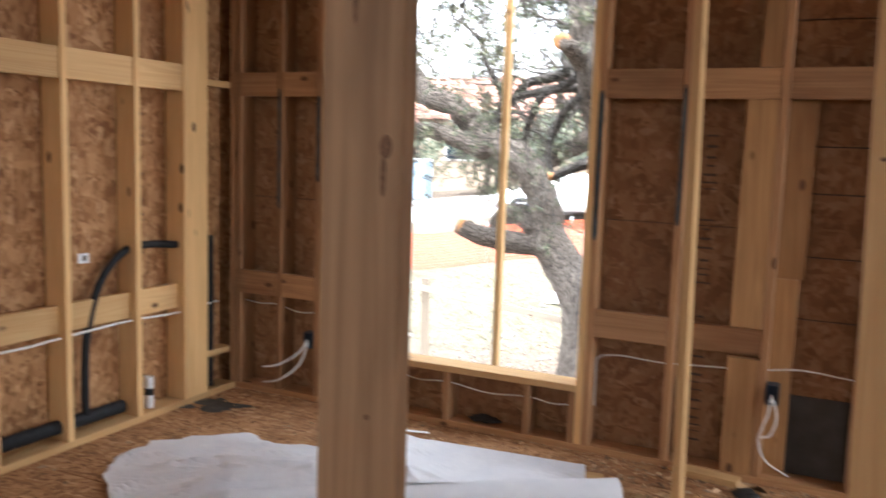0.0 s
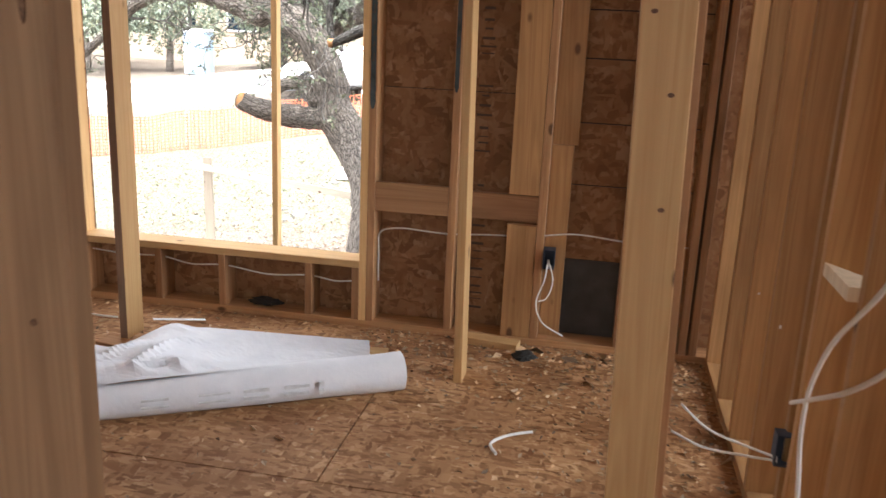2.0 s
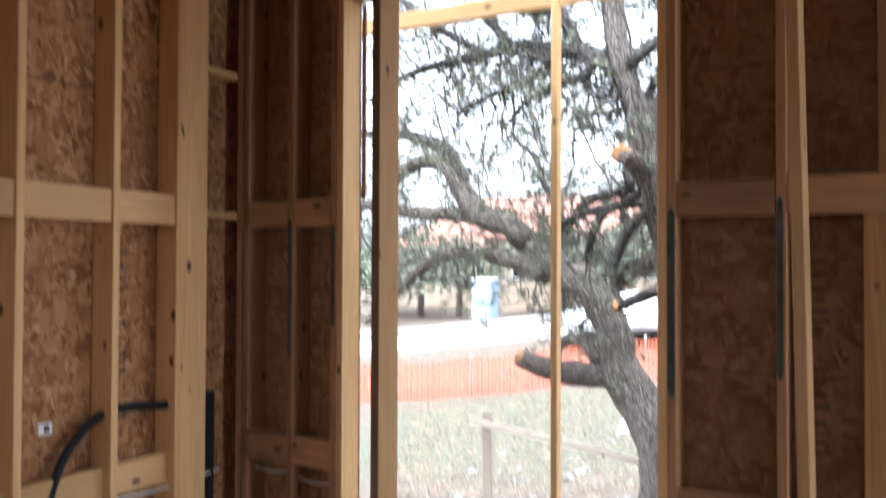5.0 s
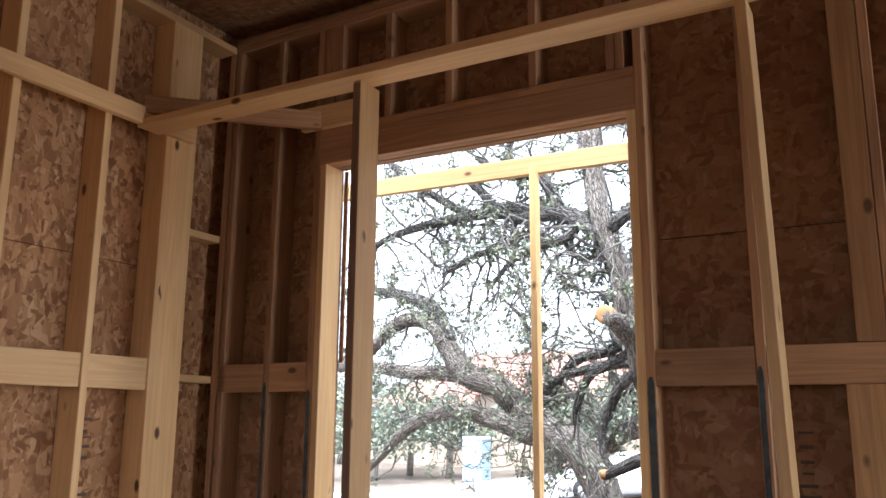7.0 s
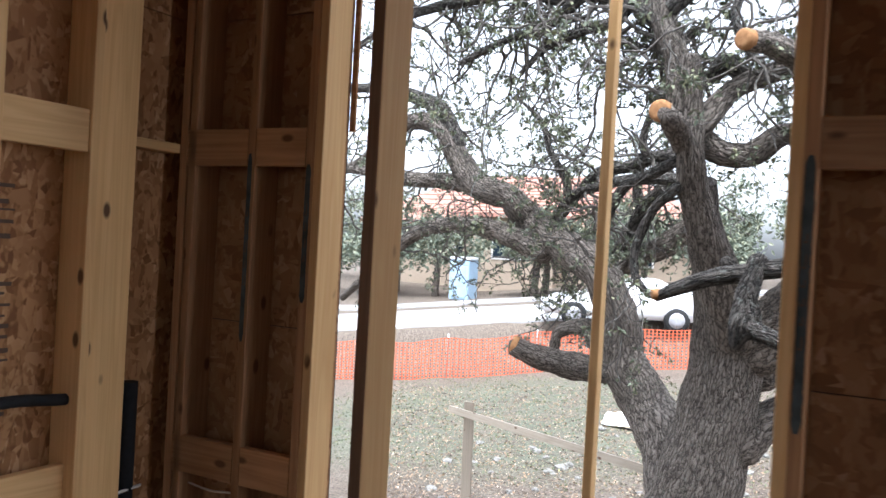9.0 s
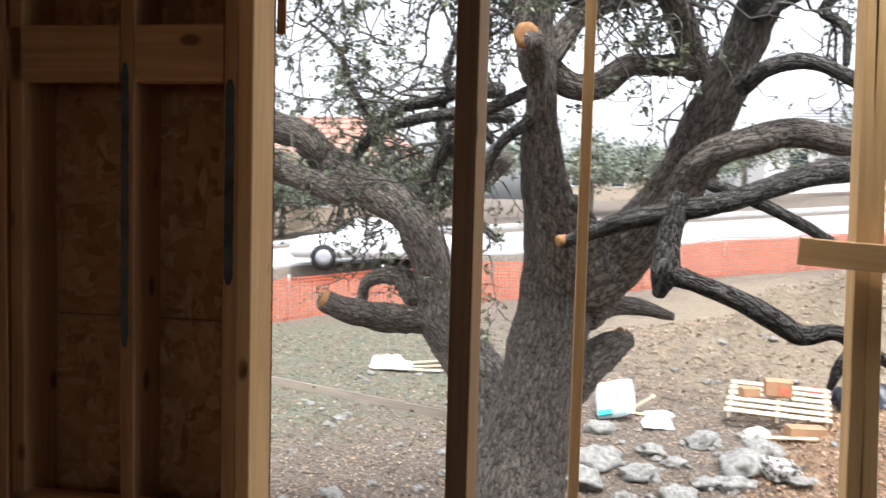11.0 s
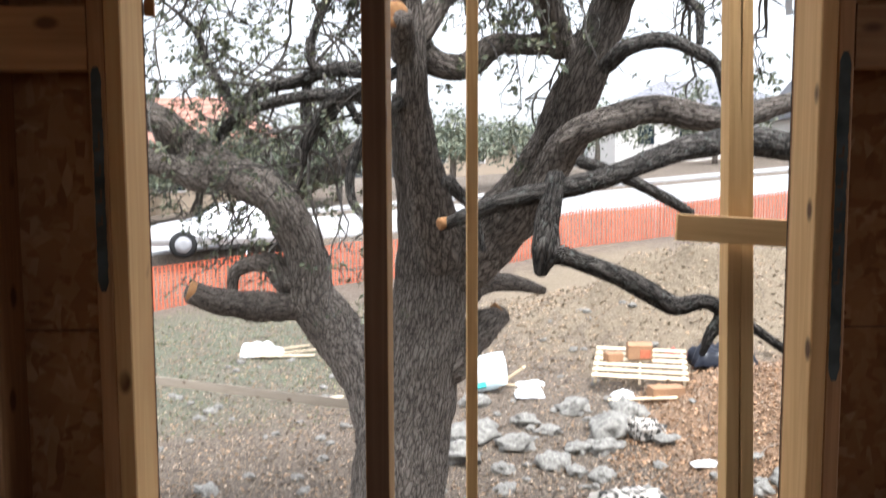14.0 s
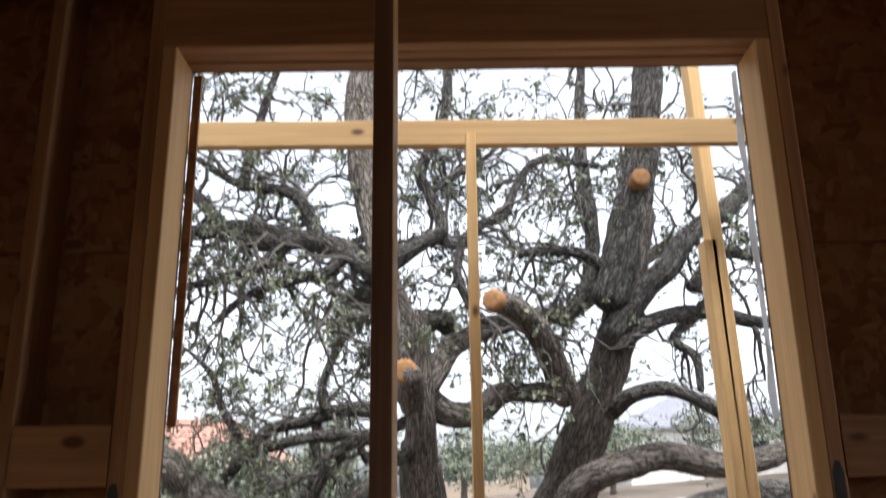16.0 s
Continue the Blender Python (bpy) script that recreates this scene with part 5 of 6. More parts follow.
part("windscreen", bm, GLASS_DARK, car)


def house(name, label, x0, x1, y0, y1, base, eave, ridge, wall_mat, roof_mat, windows, gable=False):
    h = thing(name, label, "house", ((x0 + x1) / 2, (y0 + y1) / 2, base))
    part("wall", box_bm(x0, x1, y0, y1, base - 3, eave, 0.02), wall_mat, h)
    o, ym = 0.6, (y0 + y1) / 2
    inset = 0.01 if gable else (y1 - y0) * 0.42
    bm = bmesh.new()
    a = [bm.verts.new(q) for q in ((x0 - o, y0 - o, eave), (x1 + o, y0 - o, eave), (x1 + o, y1 + o, eave), (x0 - o, y1 + o, eave), (x0 + inset, ym, ridge), (x1 - inset, ym, ridge),
                                   (x0 - o, y0 - o, eave - 0.25), (x1 + o, y0 - o, eave - 0.25), (x1 + o, y1 + o, eave - 0.25), (x0 - o, y1 + o, eave - 0.25))]
    for f in ((0, 1, 5, 4), (1, 2, 5), (2, 3, 4, 5), (3, 0, 4), (6, 7, 1, 0), (7, 8, 2, 1), (8, 9, 3, 2), (9, 6, 0, 3), (9, 8, 7, 6)):
        bm.faces.new([a[i] for i in f])
    roof = part("roof", bm, roof_mat, h)
    for k in range(10):
        u = (k + 0.5) / 10
        zz, yy = eave + (ridge - eave) * u, y0 - o + (ym - y0 + o) * u
        part("tile_course", box_bm(x0 - o + inset * u + o * u, x1 + o - inset * u - o * u, yy - 0.05, yy + 0.12, zz - 0.04, zz + 0.045), roof_mat, roof)
    for wx, wz, ww, wh in windows:
        w = part("window", box_bm(wx - ww / 2 - 0.12, wx + ww / 2 + 0.12, y0 - 0.06, y0 + 0.02, wz - 0.12, wz + wh + 0.12, 0.02), STUCCO_WHITE, h)
        part("pane", box_bm(wx - ww / 2, wx + ww / 2, y0 - 0.08, y0 - 0.04, wz, wz + wh), GLASS_DARK, w)
    return h


house("villa", "tan stucco house with a red clay tile roof", -30, -8.2, 46, 57, 0.3, 3.0, 6.6, STUCCO, ROOF_RED, ((-27, 0.9, 1.4, 1.3), (-22.5, 0.9, 1.4, 1.3), (-15, 0.8, 2.4, 1.5), (-11, 0.9, 1.4, 1.3)))
house("villa", "red tiled gable wing of the tan house", -21.5, -15.5, 43.6, 50, 0.3, 3.6, 5.9, STUCCO, ROOF_RED, ((-18.5, 0.9, 1.8, 1.5),))
house("villa", "pale stucco house with a grey shingle roof", 14.8, 30, 64, 76, 2.0, 6.6, 9.6, STUCCO_WHITE, ROOF_GREY, ((17.2, 4.0, 1.3, 1.5), (20.5, 4.0, 1.3, 1.5), (25, 4.0, 1.3, 1.5)))
house("villa", "pale gabled house beyond the street", 26, 40, 50, 62, 2.0, 5.8, 9.0, STUCCO_WHITE, ROOF_GREY, ((29, 3.4, 1.3, 1.5), (33, 3.4, 1.3, 1.5)), True)
house("villa", "far tan house among the trees", -2, 9, 85, 95, 2, 5.0, 7.8, STUCCO, ROOF_GREY, ((1, 3, 1.3, 1.4), (5, 3, 1.3, 1.4)))


def site_toilet(x, y):
    """A pale blue moulded cabin with a domed roof and a ribbed door."""
    z = gz(x, y)
    t = thing("site_toilet", "pale blue plastic site toilet across the street", "toilet cabin", (x, y, z))
    blue = plain("pale_blue_plastic", (0.34, 0.46, 0.58), 0.5, vary=0.06, scale=4)
    part("body", box_bm(x - 0.55, x + 0.55, y - 0.55, y + 0.55, z, z + 2.05, 0.03), blue, t)
    part("roof", box_bm(x - 0.6, x + 0.6, y - 0.6, y + 0.6, z + 2.052, z + 2.2, 0.06), plain("white_plastic", (0.7, 0.72, 0.73), 0.5), t)
    door = part("door", box_bm(x - 0.38, x + 0.38, y - 0.585, y - 0.552, z + 0.12, z + 1.95, 0.012), blue, t)
    for k in range(4):
        part("rib", box_bm(x - 0.3, x + 0.3, y - 0.60, y - 0.586, z + 0.35 + k * 0.4, z + 0.43 + k * 0.4, 0.004), blue, door)
    return t


site_toilet(-17.5, 36.0)


def far_tree(x, y, height, spread, seed):
    r = random.Random(seed)
    z0 = gz(x, y)
    t = thing("street_tree", "small round evergreen oak across the street", "tree", (x, y, z0), "street trees")
    tube("trunk", [(x, y, z0 - 0.2, 0.22), (x + 0.1, y, z0 + height * 0.3, 0.17), (x, y, z0 + height * 0.55, 0.10)], BARK, t, 8, 0.1, 2, 3)
    vs, fs = [], []
    for c in range(26):
        a, q = r.uniform(0, 6.3), r.random() ** 0.6
        cx, cy, cz = x + spread * q * math.cos(a), y + spread * q * math.sin(a), z0 + height * (0.42 + 0.5 * r.random() * (1.1 - 0.6 * q))
        s = spread * r.uniform(0.22, 0.42)
        for k in range(110):
            d = Vector((r.gauss(0, 1), r.gauss(0, 1), r.gauss(0, 0.7)))
            p = Vector((cx, cy, cz)) + d * s * 0.5
            w = Vector((r.gauss(0, 1), r.gauss(0, 1), r.gauss(0, 1))).normalized()
            add_leaf(p, w, r.uniform(0.18, 0.38), vs, fs)
    me = bpy.data.meshes.new("crown")
    me.from_pydata(vs, [], fs)
    link("crown", me, LEAF_FAR, t)


for k, (x, y, hgt, sp) in enumerate(((-24, 40, 6.5, 3.2), (-9.5, 41, 5.0, 2.6), (-4.5, 42, 5.5, 3.0), (1.5, 44, 4.6, 3.2), (6.5, 46, 4.4, 3.0), (11, 52, 5, 3.2), (-14, 38.5, 4.2, 2.2), (20, 56, 6, 3.4), (28, 48, 6, 3.0), (-32, 44, 7, 3.6), (36, 60, 8, 4), (-14.2, 37.5, 4.6, 2.6), (-20.8, 39, 5.0, 2.8), (-24.5, 37, 4.4, 2.6), (-10.5, 37, 4.0, 2.2), (-6.5, 39, 3.8, 2.4))):
    far_tree(x, y, hgt, sp, 40 + k)

# ---- inside: services, scraps and the house wrap ----
lag = thing("pipe_insulation", "black foam insulated pipe bending through the studs", "pipe", (-0.72, -1.17, 0.1))
tube("bent_pipe", [(-0.725, -1.118, 0.10, 0.021), (-0.725, -1.118, 0.36, 0.021), (-0.725, -1.09, 0.60, 0.021), (-0.725, -1.00, 0.82, 0.021), (-0.725, -0.84, 0.955, 0.021), (-0.725, -0.66, 0.975, 0.021), (-0.725, -0.45, 0.955, 0.021), (-0.745, -0.20, 0.95, 0.021)], BLACK_HOSE, lag, 12)
tube("drain_pipe", [(-0.735, -3.0, 0.125, 0.036), (-0.735, -2.0, 0.115, 0.036), (-0.735, -1.3, 0.105, 0.036), (-0.735, -0.865, 0.10, 0.036)], BLACK_HOSE, lag, 14)
tube("corner_pipe", [(-0.745, -0.16, 0.04, 0.035), (-0.745, -0.16, 0.5, 0.035), (-0.745, -0.16, 0.98, 0.035)], BLACK_HOSE, lag, 14)
stub = thing("pipe_stub", "white plastic pipe stub with a black band", "pipe", (-0.73, -0.67, 0.04))
tube("pipe", [(-0.73, -0.67, 0.038, 0.024), (-0.73, -0.67, 0.13, 0.024), (-0.73, -0.67, 0.22, 0.024)], PAPER, stub, 14)
tube("band", [(-0.73, -0.67, 0.115, 0.026), (-0.73, -0.67, 0.135, 0.026), (-0.73, -0.67, 0.155, 0.026)], BLACK_HOSE, stub, 14)
tag = part("paper_tag", box_bm(LEFT - STUD_D, LEFT - STUD_D + 0.002, -1.08, -1.015, 0.905, 0.955), PAPER, None)
tagged(tag, "small white paper tag stapled to the strand board", "label")
part("print_bar", box_bm(LEFT - STUD_D + 0.002, LEFT - STUD_D + 0.003, -1.055, -1.03, 0.915, 0.945), INK, tag)


def wire(label, *paths, r=0.0042, place=None):
    w = thing("cable", label, "cable", place or paths[0][0])
    for p in paths:
        tube("strand", cable(p, r), CABLE, w, 7, steps=6)
    return w


wire("white cable run through the west wall studs", [(-0.70, -2.6, 0.60), (-0.70, -1.6, 0.56), (-0.70, -1.3, 0.565), (-0.70, -0.85, 0.575), (-0.70, -0.5, 0.56), (-0.72, -0.1, 0.57)], r=0.006)
wire("white cable sagging between the window wall studs", [(-0.65, 0.06, 0.565), (-0.5, 0.05, 0.555), (-0.38, 0.06, 0.56), (-0.22, 0.05, 0.53), (-0.08, 0.06, 0.54)])
wire("white cable strung under the window sill", [(0.04, 0.05, 0.265), (0.25, 0.045, 0.255), (0.45, 0.05, 0.26), (0.62, 0.045, 0.235), (0.81, 0.05, 0.245), (1.05, 0.045, 0.22), (1.28, 0.05, 0.235), (1.42, 0.045, 0.22), (1.53, 0.05, 0.23)])
wire("white cable sagging between the window wall studs", [(1.648, 0.06, 0.24), (1.646, 0.06, 0.40), (1.655, 0.06, 0.50), (1.76, 0.05, 0.53), (1.90, 0.05, 0.525), (2.01, 0.06, 0.52), (2.2, 0.05, 0.535), (2.42, 0.06, 0.545), (2.62, 0.05, 0.575), (2.82, 0.06, 0.56), (3.0, 0.05, 0.55), (3.18, 0.06, 0.555)])


def outlet(x, y, z, label, wx=0.055, wy=0.075, wz=0.095):
    b = thing("outlet_box", label, "outlet box", (x, y, z))
    part("back", box_bm(x, x + wx, y + wy - 0.006, y + wy, z, z + wz), BLUE_BOX, b)
    for nm, q in (("side", (x, x + 0.004, y, y + wy, z, z + wz)), ("side", (x + wx - 0.004, x + wx, y, y + wy, z, z + wz)), ("top", (x, x + wx, y, y + wy, z + wz - 0.004, z + wz)), ("bottom", (x, x + wx, y, y + wy, z, z + 0.004))):
        part(nm, box_bm(*q), BLUE_BOX, b)
    return b


outlet(-0.135, -0.012, 0.33, "dark blue plastic outlet box nailed to a stud")
wire("two white cable tails hanging from the outlet box", [(-0.11, 0.0, 0.38), (-0.15, -0.05, 0.30), (-0.24, -0.12, 0.235), (-0.335, -0.15, 0.214)], [(-0.11, 0.0, 0.37), (-0.13, -0.06, 0.24), (-0.22, -0.13, 0.15), (-0.335, -0.15, 0.119)], r=0.005)
outlet(2.484, -0.014, 0.405, "dark blue plastic outlet box nailed to a stud")
wire("white cable loop hanging from the outlet box", [(2.51, 0.0, 0.45), (2.50, -0.05, 0.36), (2.47, -0.08, 0.25), (2.51, -0.10, 0.16), (2.61, -0.10, 0.105)], [(2.51, 0.0, 0.45), (2.54, -0.04, 0.36), (2.52, -0.07, 0.28), (2.48, -0.08, 0.26)], r=0.004)
outlet(RIGHT - 0.03, -1.655, 0.36, "dark blue plastic outlet box on the partition", 0.06, 0.05)
wire("two white cable tails from the partition box", [(3.27, -1.64, 0.38), (3.20, -1.57, 0.37), (3.10, -1.50, 0.375), (3.02, -1.44, 0.42)], [(3.27, -1.64, 0.37), (3.18, -1.58, 0.345), (3.08, -1.55, 0.34), (2.99, -1.52, 0.365)], r=0.004)
wire("long white cable looped over the partition studs", [(3.26, -2.50, 1.36), (3.26, -2.42, 1.24), (3.26, -2.25, 1.066), (3.26, -2.12, 0.96), (3.26, -2.009, 0.873), (3.26, -1.92, 0.77), (3.26, -1.869, 0.673), (3.26, -1.865, 0.56), (3.26, -1.92, 0.437), (3.26, -1.96, 0.28), (3.25, -1.98, 0.05)],
     [(3.25, -2.50, 1.34), (3.25, -2.47, 1.20), (3.26, -2.42, 1.02), (3.26, -2.331, 0.925), (3.26, -2.145, 0.803), (3.26, -1.93, 0.69), (3.26, -1.73, 0.589)], r=0.006)
for yy, z in ((-0.78, 0.66), (-1.17, 0.667), (-1.56, 0.645), (-1.985, 0.616)):
    wire("short white cable poking through a bored stud", [(3.335, yy, z), (3.33, yy - 0.02, z - 0.004), (3.325, yy - 0.045, z - 0.02), (3.32, yy - 0.06, z - 0.04)], r=0.004)
nook = thing("corner_block", "pale triangular block wedged between partition studs", "block", (3.3, -2.0, 1.0))
bm = bmesh.new()
tri = [(3.285, -1.73), (3.285, -1.95), (3.41, -1.95)]
lo = [bm.verts.new((x, y, 0.945)) for x, y in tri]
hi = [bm.verts.new((x, y, 0.98)) for x, y in tri]
bm.faces.new(list(reversed(lo)))
bm.faces.new(hi)
for k in range(3):
    bm.faces.new((lo[k], lo[(k + 1) % 3], hi[(k + 1) % 3], hi[k]))
bmesh.ops.recalc_face_normals(bm, faces=bm.faces[:])
part("block", bm, PALE, nook)

# dark stains and pencilled marks on the studs
def stain(x0, x1, z0, z1, seed):
    r = random.Random(seed)
    bm = bmesh.new()
    rows = 60
    prev = None
    for k in range(rows + 1):
        z = z0 + (z1 - z0) * k / rows
        e = min(1, 0.45 + 0.25 * min(k, rows - k))
        a = bm.verts.new((x0 + (x1 - x0) * (0.5 - 0.5 * e * r.uniform(0.82, 1)), -0.0012, z))
        b = bm.verts.new((x0 + (x1 - x0) * (0.5 + 0.5 * e * r.uniform(0.82, 1)), -0.0012, z))
        if prev:
            bm.faces.new((prev[0], prev[1], b, a))
        prev = (a, b)
    part("paint_stain", bm, STAIN, north, "teal grey spray paint along the stud")
    z = z0 + 0.3 * (z1 - z0)
    while z < z0 + 0.72 * (z1 - z0):
        h = r.uniform(0.02, 0.045)
        part("print_bar", box_bm(x0 + 0.2 * (x1 - x0), x1 - 0.35 * (x1 - x0), -0.0022, -0.0014, z, z + 0.006), INK, north)
        part("print_bar", box_bm(x0 + 0.5 * (x1 - x0), x0 + 0.66 * (x1 - x0), -0.0022, -0.0014, z + 0.008, z + h), INK, north)
        z += h + 0.03


stain(1.601, 1.630, 1.12, 1.87, 1)
stain(2.009, 2.032, 1.22, 1.90, 2)
stain(-0.348, -0.325, 1.165, 1.88, 3)
stain(-0.072, -0.046, 1.335, 1.84, 4)


def printed_panel(make, seed, z0, z1):
    r = random.Random(seed)
    z = z0
    while z < z1:
        h = r.uniform(0.012, 0.035)
        make(z, h, r.uniform(0.4, 1.0))
        z += h + r.uniform(0.008, 0.03) + (0.12 if r.random() < 0.08 else 0)


printed_panel(lambda z, h, w: part("print_bar", box_bm(LEFT - STUD_D - 0.0012, LEFT - STUD_D + 0.0005, -0.68 - 0.05 * w, -0.68 + 0.05 * w, z, z + h * 0.5), INK, west), 5, 0.15, 1.7)
printed_panel(lambda z, h, w: part("print_bar", box_bm(2.14 - 0.04 * w, 2.14 + 0.04 * w, STUD_D - 0.0005, STUD_D + 0.0012, z, z + h * 0.4), INK, north), 6, 0.12, 1.7)

# house wrap: a roll, and the torn sheet coming off it
wrap = thing("house_wrap_roll", "white house wrap roll with a crumpled torn end", "house wrap", (1.3, -1.1, 0))
WRAP = Mat("white_house_wrap", 0.5)
wv = WRAP.coords((1, 1, 1), False)
WRAP.colour(WRAP.ramp(WRAP.noise(wv, 7.0, 5), [(0.3, (0.74, 0.76, 0.80)), (0.7, (0.84, 0.85, 0.87))])).bump(WRAP.noise(wv, 14.0, 5), 0.5, 0.012)
WRAP = WRAP.m
ax = Vector((-1.218, -0.70, 0)).normalized()
start = Vector((1.955, -0.675, 0.083))
rows = []
for k in range(15):
    p = start + ax * (k * 0.118)
    rows.append((p.x, p.y, 0.083 - 0.0016 * k, 0.083 - 0.0016 * k))
path = [np.array(q) for q in rows]
v, f = tube_data(path, 30, 0.05, 4.0, False)
me = bpy.data.meshes.new("roll")
me.from_pydata(v, [], f)
for p in me.polygons:
    p.use_smooth = True
link("roll", me, WRAP, wrap)
core = Vector((start.x, start.y, start.z)) - ax * 0.002
v, f = tube_data([np.array((*(core), 0.078)), np.array((*(core + ax * 0.05), 0.070)), np.array((*(core + ax * 0.1), 0.03))], 24, 0, 1, True)
me = bpy.data.meshes.new("roll_end")
me.from_pydata(v, [], f)
link("roll_end", me, plain("shaded_wrap_layers", (0.52, 0.53, 0.55), 0.7), wrap)
# faint printed rings and bars on the roll
for k, (u, wd, ht) in enumerate(((0.62, 0.10, 0.03), (0.48, 0.06, 0.035), (0.44, 0.06, 0.02), (0.78, 0.12, 0.012), (1.0, 0.10, 0.02), (0.36, 0.02, 0.05))):
    p = start + ax * u
    nrm = Vector((0.5, -0.866, 0)) * 0.083
    for s in (0.0, 0.03):
        q = p + nrm + Vector((0, 0, 0.01 - s))
        m = Matrix((ax, Vector((0, 0, 1)), ax.cross(Vector((0, 0, 1))))).transposed().to_4x4()
        m.translation = q
        bm = box_bm(-wd / 2, wd / 2, -ht / 2 * 0.4, ht / 2 * 0.4, -0.004, 0.004)
        bm.transform(m)
        part("print_bar", bm, plain("faint_grey_print", (0.66, 0.67, 0.68), 0.6), wrap)


def sheet_point(u, v):
    """The loose sheet: u from the roll's right end to the torn west edge, v from the roll to the window side."""
    a = start + ax * (0.12 + u * 1.50)
    us = (0.0, 0.48, 0.58, 0.75, 1.0)
    back = Vector((np.interp(u, us, (1.74, 0.80, 0.66, 0.36, -0.04)), np.interp(u, us, (-0.42, -0.50, -0.72, -0.79, -0.67)), np.interp(u, us, (0.10, 0.10, 0.06, 0.03, 0.012))))
    front = Vector((a.x, a.y, 0.160 - 0.02 * u))
    if u > 0.62:
        front = front.lerp(Vector((0.13, -1.74, 0.012)), sstep(0.62, 1.0, u))
    p = front.lerp(back, v)
    p.x -= 0.42 * math.sin(math.pi * v) * sstep(0.7, 1.0, u)
    free = sstep(0.0, 0.16, v)
    p.z -= math.sin(math.pi * v) * (0.10 * (1 - sstep(0.3, 0.6, u)))
    p.z += free * (1 - 0.9 * v) * 0.03 * sstep(0.40, 0.6, u) * (1 - sstep(0.72, 0.95, u))
    ridge = abs(noise.noise((u * 8 + v * 3, v * 5 - u * 2, 7)))
    p.z += free * (noise.noise((u * 6, v * 4, 2)) * 0.035 + (0.30 - min(0.30, ridge)) * 0.15 * (1 - 0.75 * v)) * (0.12 + sstep(0.35, 0.55, u) * (1.0 - 0.75 * sstep(0.78, 1, u)))
    p.x += 0.05 * noise.noise((u * 9, v * 14, 11)) * sstep(0.93, 1.0, u)
    p.y += 0.03 * noise.noise((u * 16, v * 3, 4)) * (v > 0.95) * sstep(0.3, 0.5, u)
    p.z = max(0.008 + 0.006 * noise.noise((u * 12, v * 12, 0)), p.z)
    return p


nu, nv = 72, 34
vs = [sheet_point(i / nu, j / nv)[:] for i in range(nu + 1) for j in range(nv + 1)]
fs = [(i * (nv + 1) + j, (i + 1) * (nv + 1) + j, (i + 1) * (nv + 1) + j + 1, i * (nv + 1) + j + 1) for i in range(nu) for j in range(nv)]
me = bpy.data.meshes.new("loose_sheet")
me.from_pydata(vs, [], fs)
link("loose_sheet", me, WRAP, wrap)
slat = thing("wood_scrap", "short pine scrap under the house wrap", "scrap", (1.78, -0.43, 0))
beam("board", (1.55, -0.47, 0.03), (1.83, -0.43, 0.03), 0.10, PLY, PINE, slat, side=(0, 1, 0.3))
stick = thing("white_strip", "thin white plastic strip on the floor", "strip", (0.7, -0.26, 0))
beam("strip", (0.62, -0.36, 0.06), (0.80, -0.17, 0.012), 0.018, 0.004, PAPER, stick, side=(0, 1, 0))
lying = thing("loose_board", "loose pine board lying along the wall foot", "board", (2.26, -0.02, 0))
beam("board", (2.12, -0.035, 0.02), (2.40, -0.075, 0.02), 0.085, 0.036, PINE, lying, side=(0, 1, 0))
wire("short cream cable scrap on the floor", [(2.43, -1.145, 0.006), (2.40, -1.08, 0.008), (2.435, -1.02, 0.01), (2.49, -0.97, 0.008), (2.545, -0.935, 0.006)], r=0.006)
wire("short cream cable scrap on the floor", [(0.09, -0.17, 0.006), (0.14, -0.23, 0.008), (0.24, -0.26, 0.008), (0.36, -0.255, 0.006)], r=0.005)

# spilled dark stain in the corner, a torn wrapper and a dark rag
def spill(name, label, x, y, rx, ry, mat, seed):
    """An irregular thin film on the floor."""
    bm = bmesh.new()
    rim = []
    for k in range(40):
        a = 2 * math.pi * k / 40
        q = 0.72 + 0.5 * noise.noise((math.cos(a) * 1.7 + seed, math.sin(a) * 1.7, seed)) + 0.2 * noise.noise((math.cos(a) * 6, math.sin(a) * 6, seed))
        rim.append(bm.verts.new((x + rx * q * math.cos(a), y + ry * q * math.sin(a), 0.0042)))
    bm.faces.new(rim)
    ob = part(name, bm, mat, None)
    return tagged(ob, label, "stain")


DAMP = plain("dark_damp_board", (0.055, 0.052, 0.048), 0.55, vary=0.4, scale=22)
spill("floor_stain", "dark grey stain soaked into the strand board floor", -0.51, -0.35, 0.24, 0.15, DAMP, 3)
spill("floor_stain", "small dark splash beside the larger floor stain", -0.67, -0.47, 0.10, 0.06, DAMP, 8)


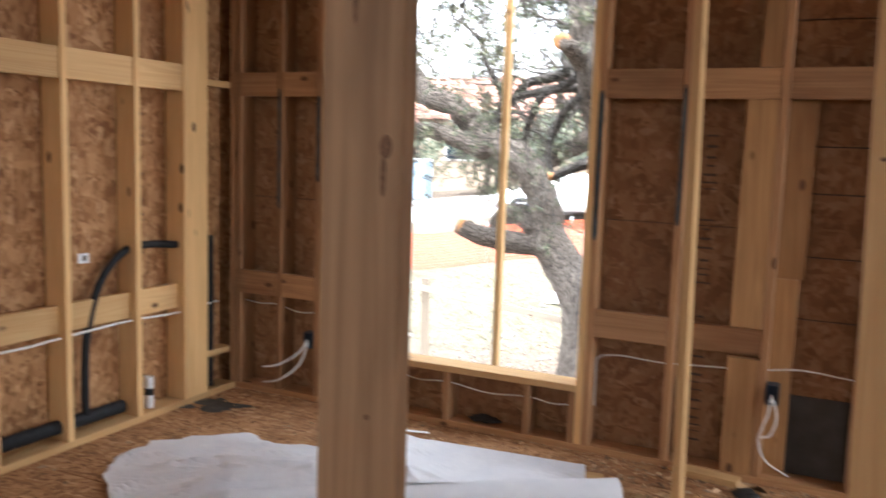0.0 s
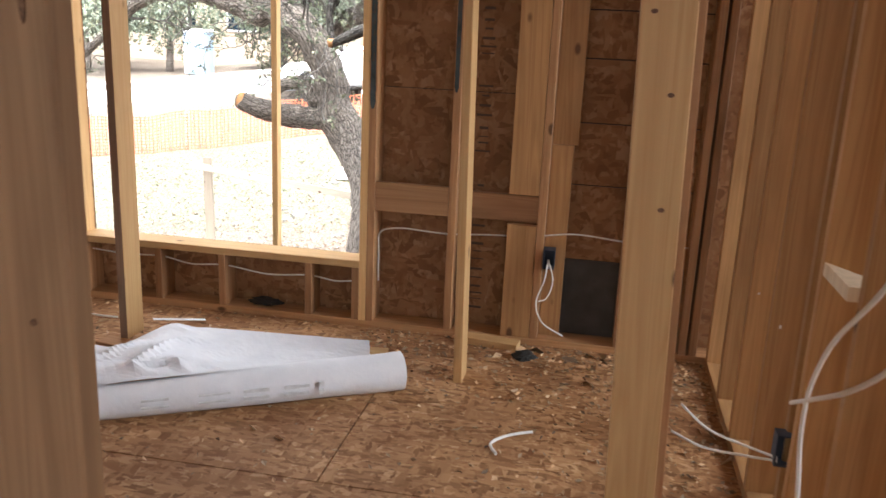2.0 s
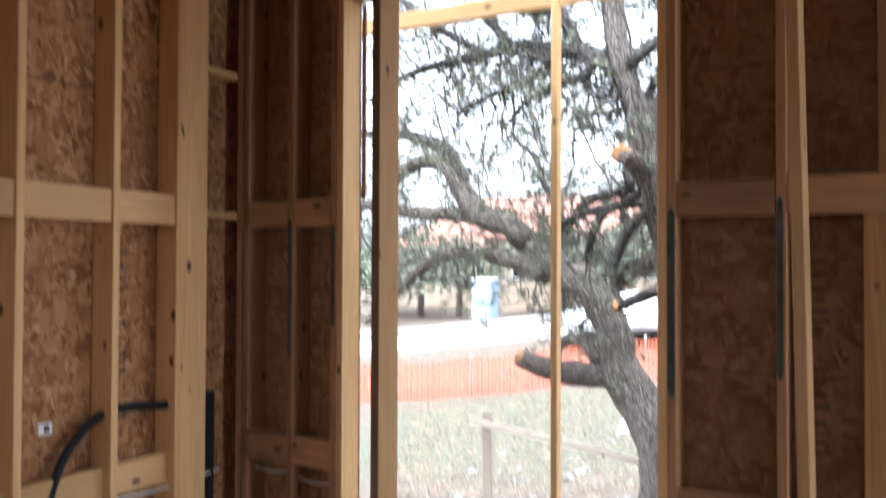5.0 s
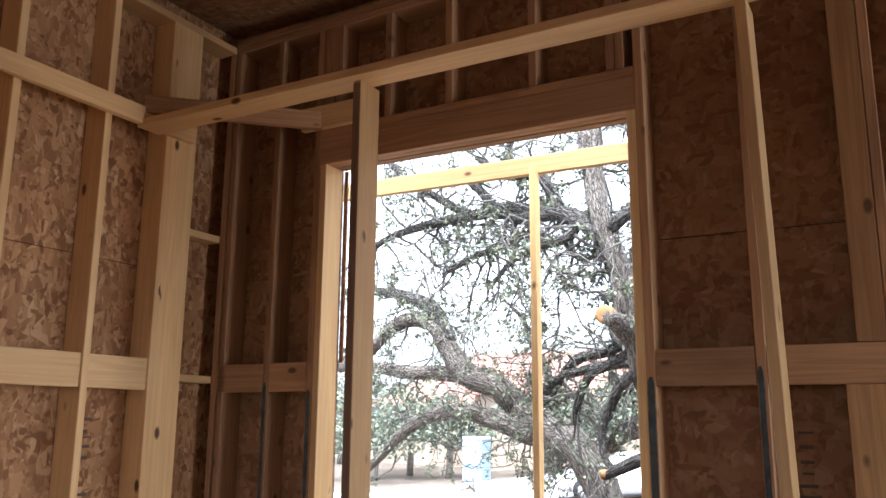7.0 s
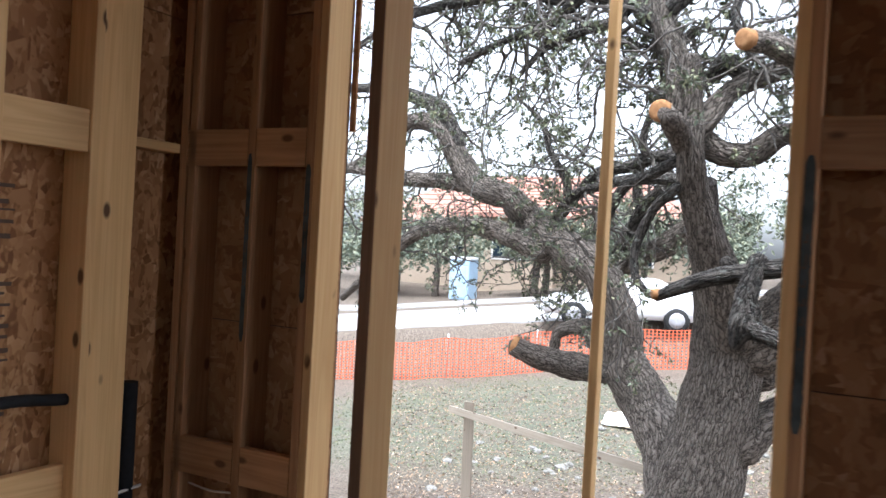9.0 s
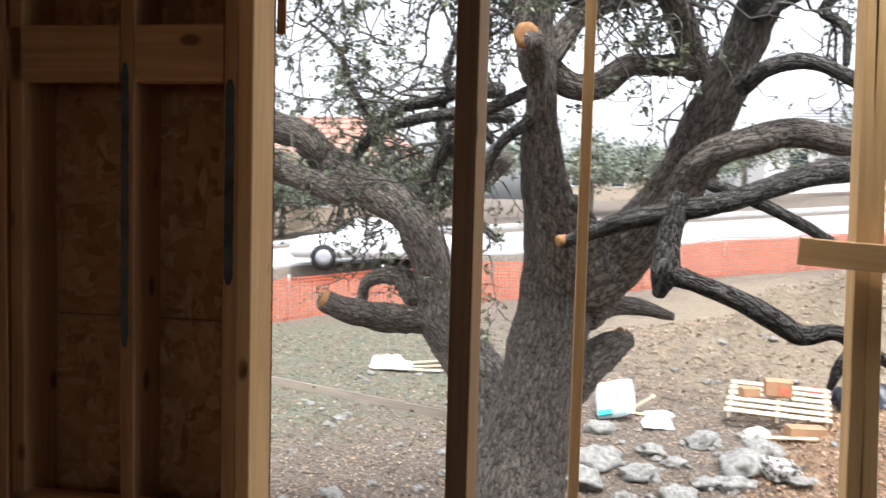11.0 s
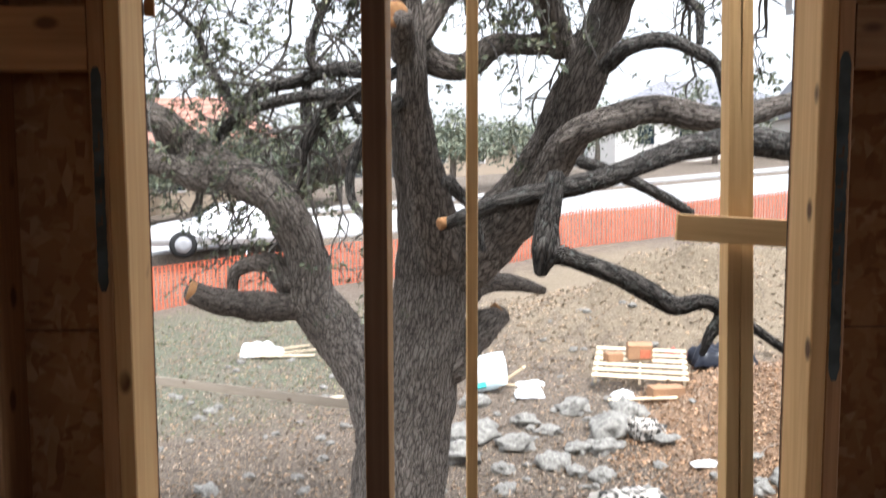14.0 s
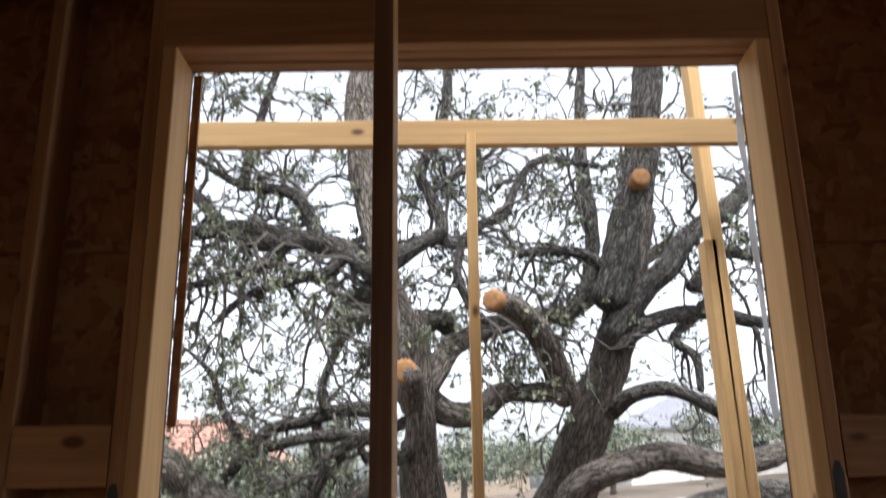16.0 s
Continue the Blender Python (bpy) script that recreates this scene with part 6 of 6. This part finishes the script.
def floor_scrap(name, label, category, x, y, z, w, d, h, mat, seed):
    bm = bmesh.new()
    bmesh.ops.create_icosphere(bm, subdivisions=3, radius=0.5)
    for v in bm.verts:
        n = v.co.normalized()
        q = 0.5 + 0.28 * noise.noise(n * 2.1 + Vector((seed, 0, 0))) + 0.12 * abs(noise.noise(n * 6 + Vector((seed, 4, 0))))
        v.co = Vector((n.x * w * q, n.y * d * q, max(-0.45, n.z * q) * h))
    bm.transform(Matrix.Translation((x, y, z + 0.45 * h)))
    return tagged(part(name, bm, mat, None), label, category)


floor_scrap("wrapper", "crumpled white and blue plastic wrapper beside the post", "wrapper", 0.78, -0.44, 0.001, 0.11, 0.07, 0.05, plain("blue_white_wrapper", (0.55, 0.58, 0.72), 0.5, vary=0.35, scale=40), 5)
floor_scrap("rag", "dark rag lying on the wall plate under the window", "rag", 1.03, 0.07, PLY + 0.001, 0.16, 0.06, 0.045, FELT, 9)
floor_scrap("rag", "dark scrap of felt on the floor by the wall", "rag", 2.44, -0.19, 0.001, 0.10, 0.07, 0.04, FELT, 12)

# sawdust, splinters and bark on the floor
vs, fs = [], []
rng = random.Random(5)
for k in range(2600):
    if k % 3 == 0:
        x, y = rng.uniform(LEFT, RIGHT), -rng.random() ** 1.6 * 3.0
    elif k % 3 == 1:
        x, y = RIGHT - abs(rng.gauss(0, 0.45)), rng.uniform(-2.0, -0.02)
    else:
        x, y = rng.uniform(1.6, RIGHT), -abs(rng.gauss(0, 0.35))
    if x < LEFT:
        continue
    w = Vector((rng.uniform(-1, 1), rng.uniform(-1, 1), rng.uniform(0, 0.15))).normalized()
    add_leaf(Vector((x, y, rng.uniform(0.002, 0.006))), w, rng.uniform(0.008, 0.035) * (3 if rng.random() < 0.03 else 1), vs, fs)
me = bpy.data.meshes.new("floor_debris")
me.from_pydata(vs, [], fs)
tagged(link("floor_debris", me, leaf_material("splinters", (0.10, 0.06, 0.035), (0.50, 0.36, 0.22)), None), "sawdust, splinters and bark scraps on the subfloor", "debris", kind="stuff")
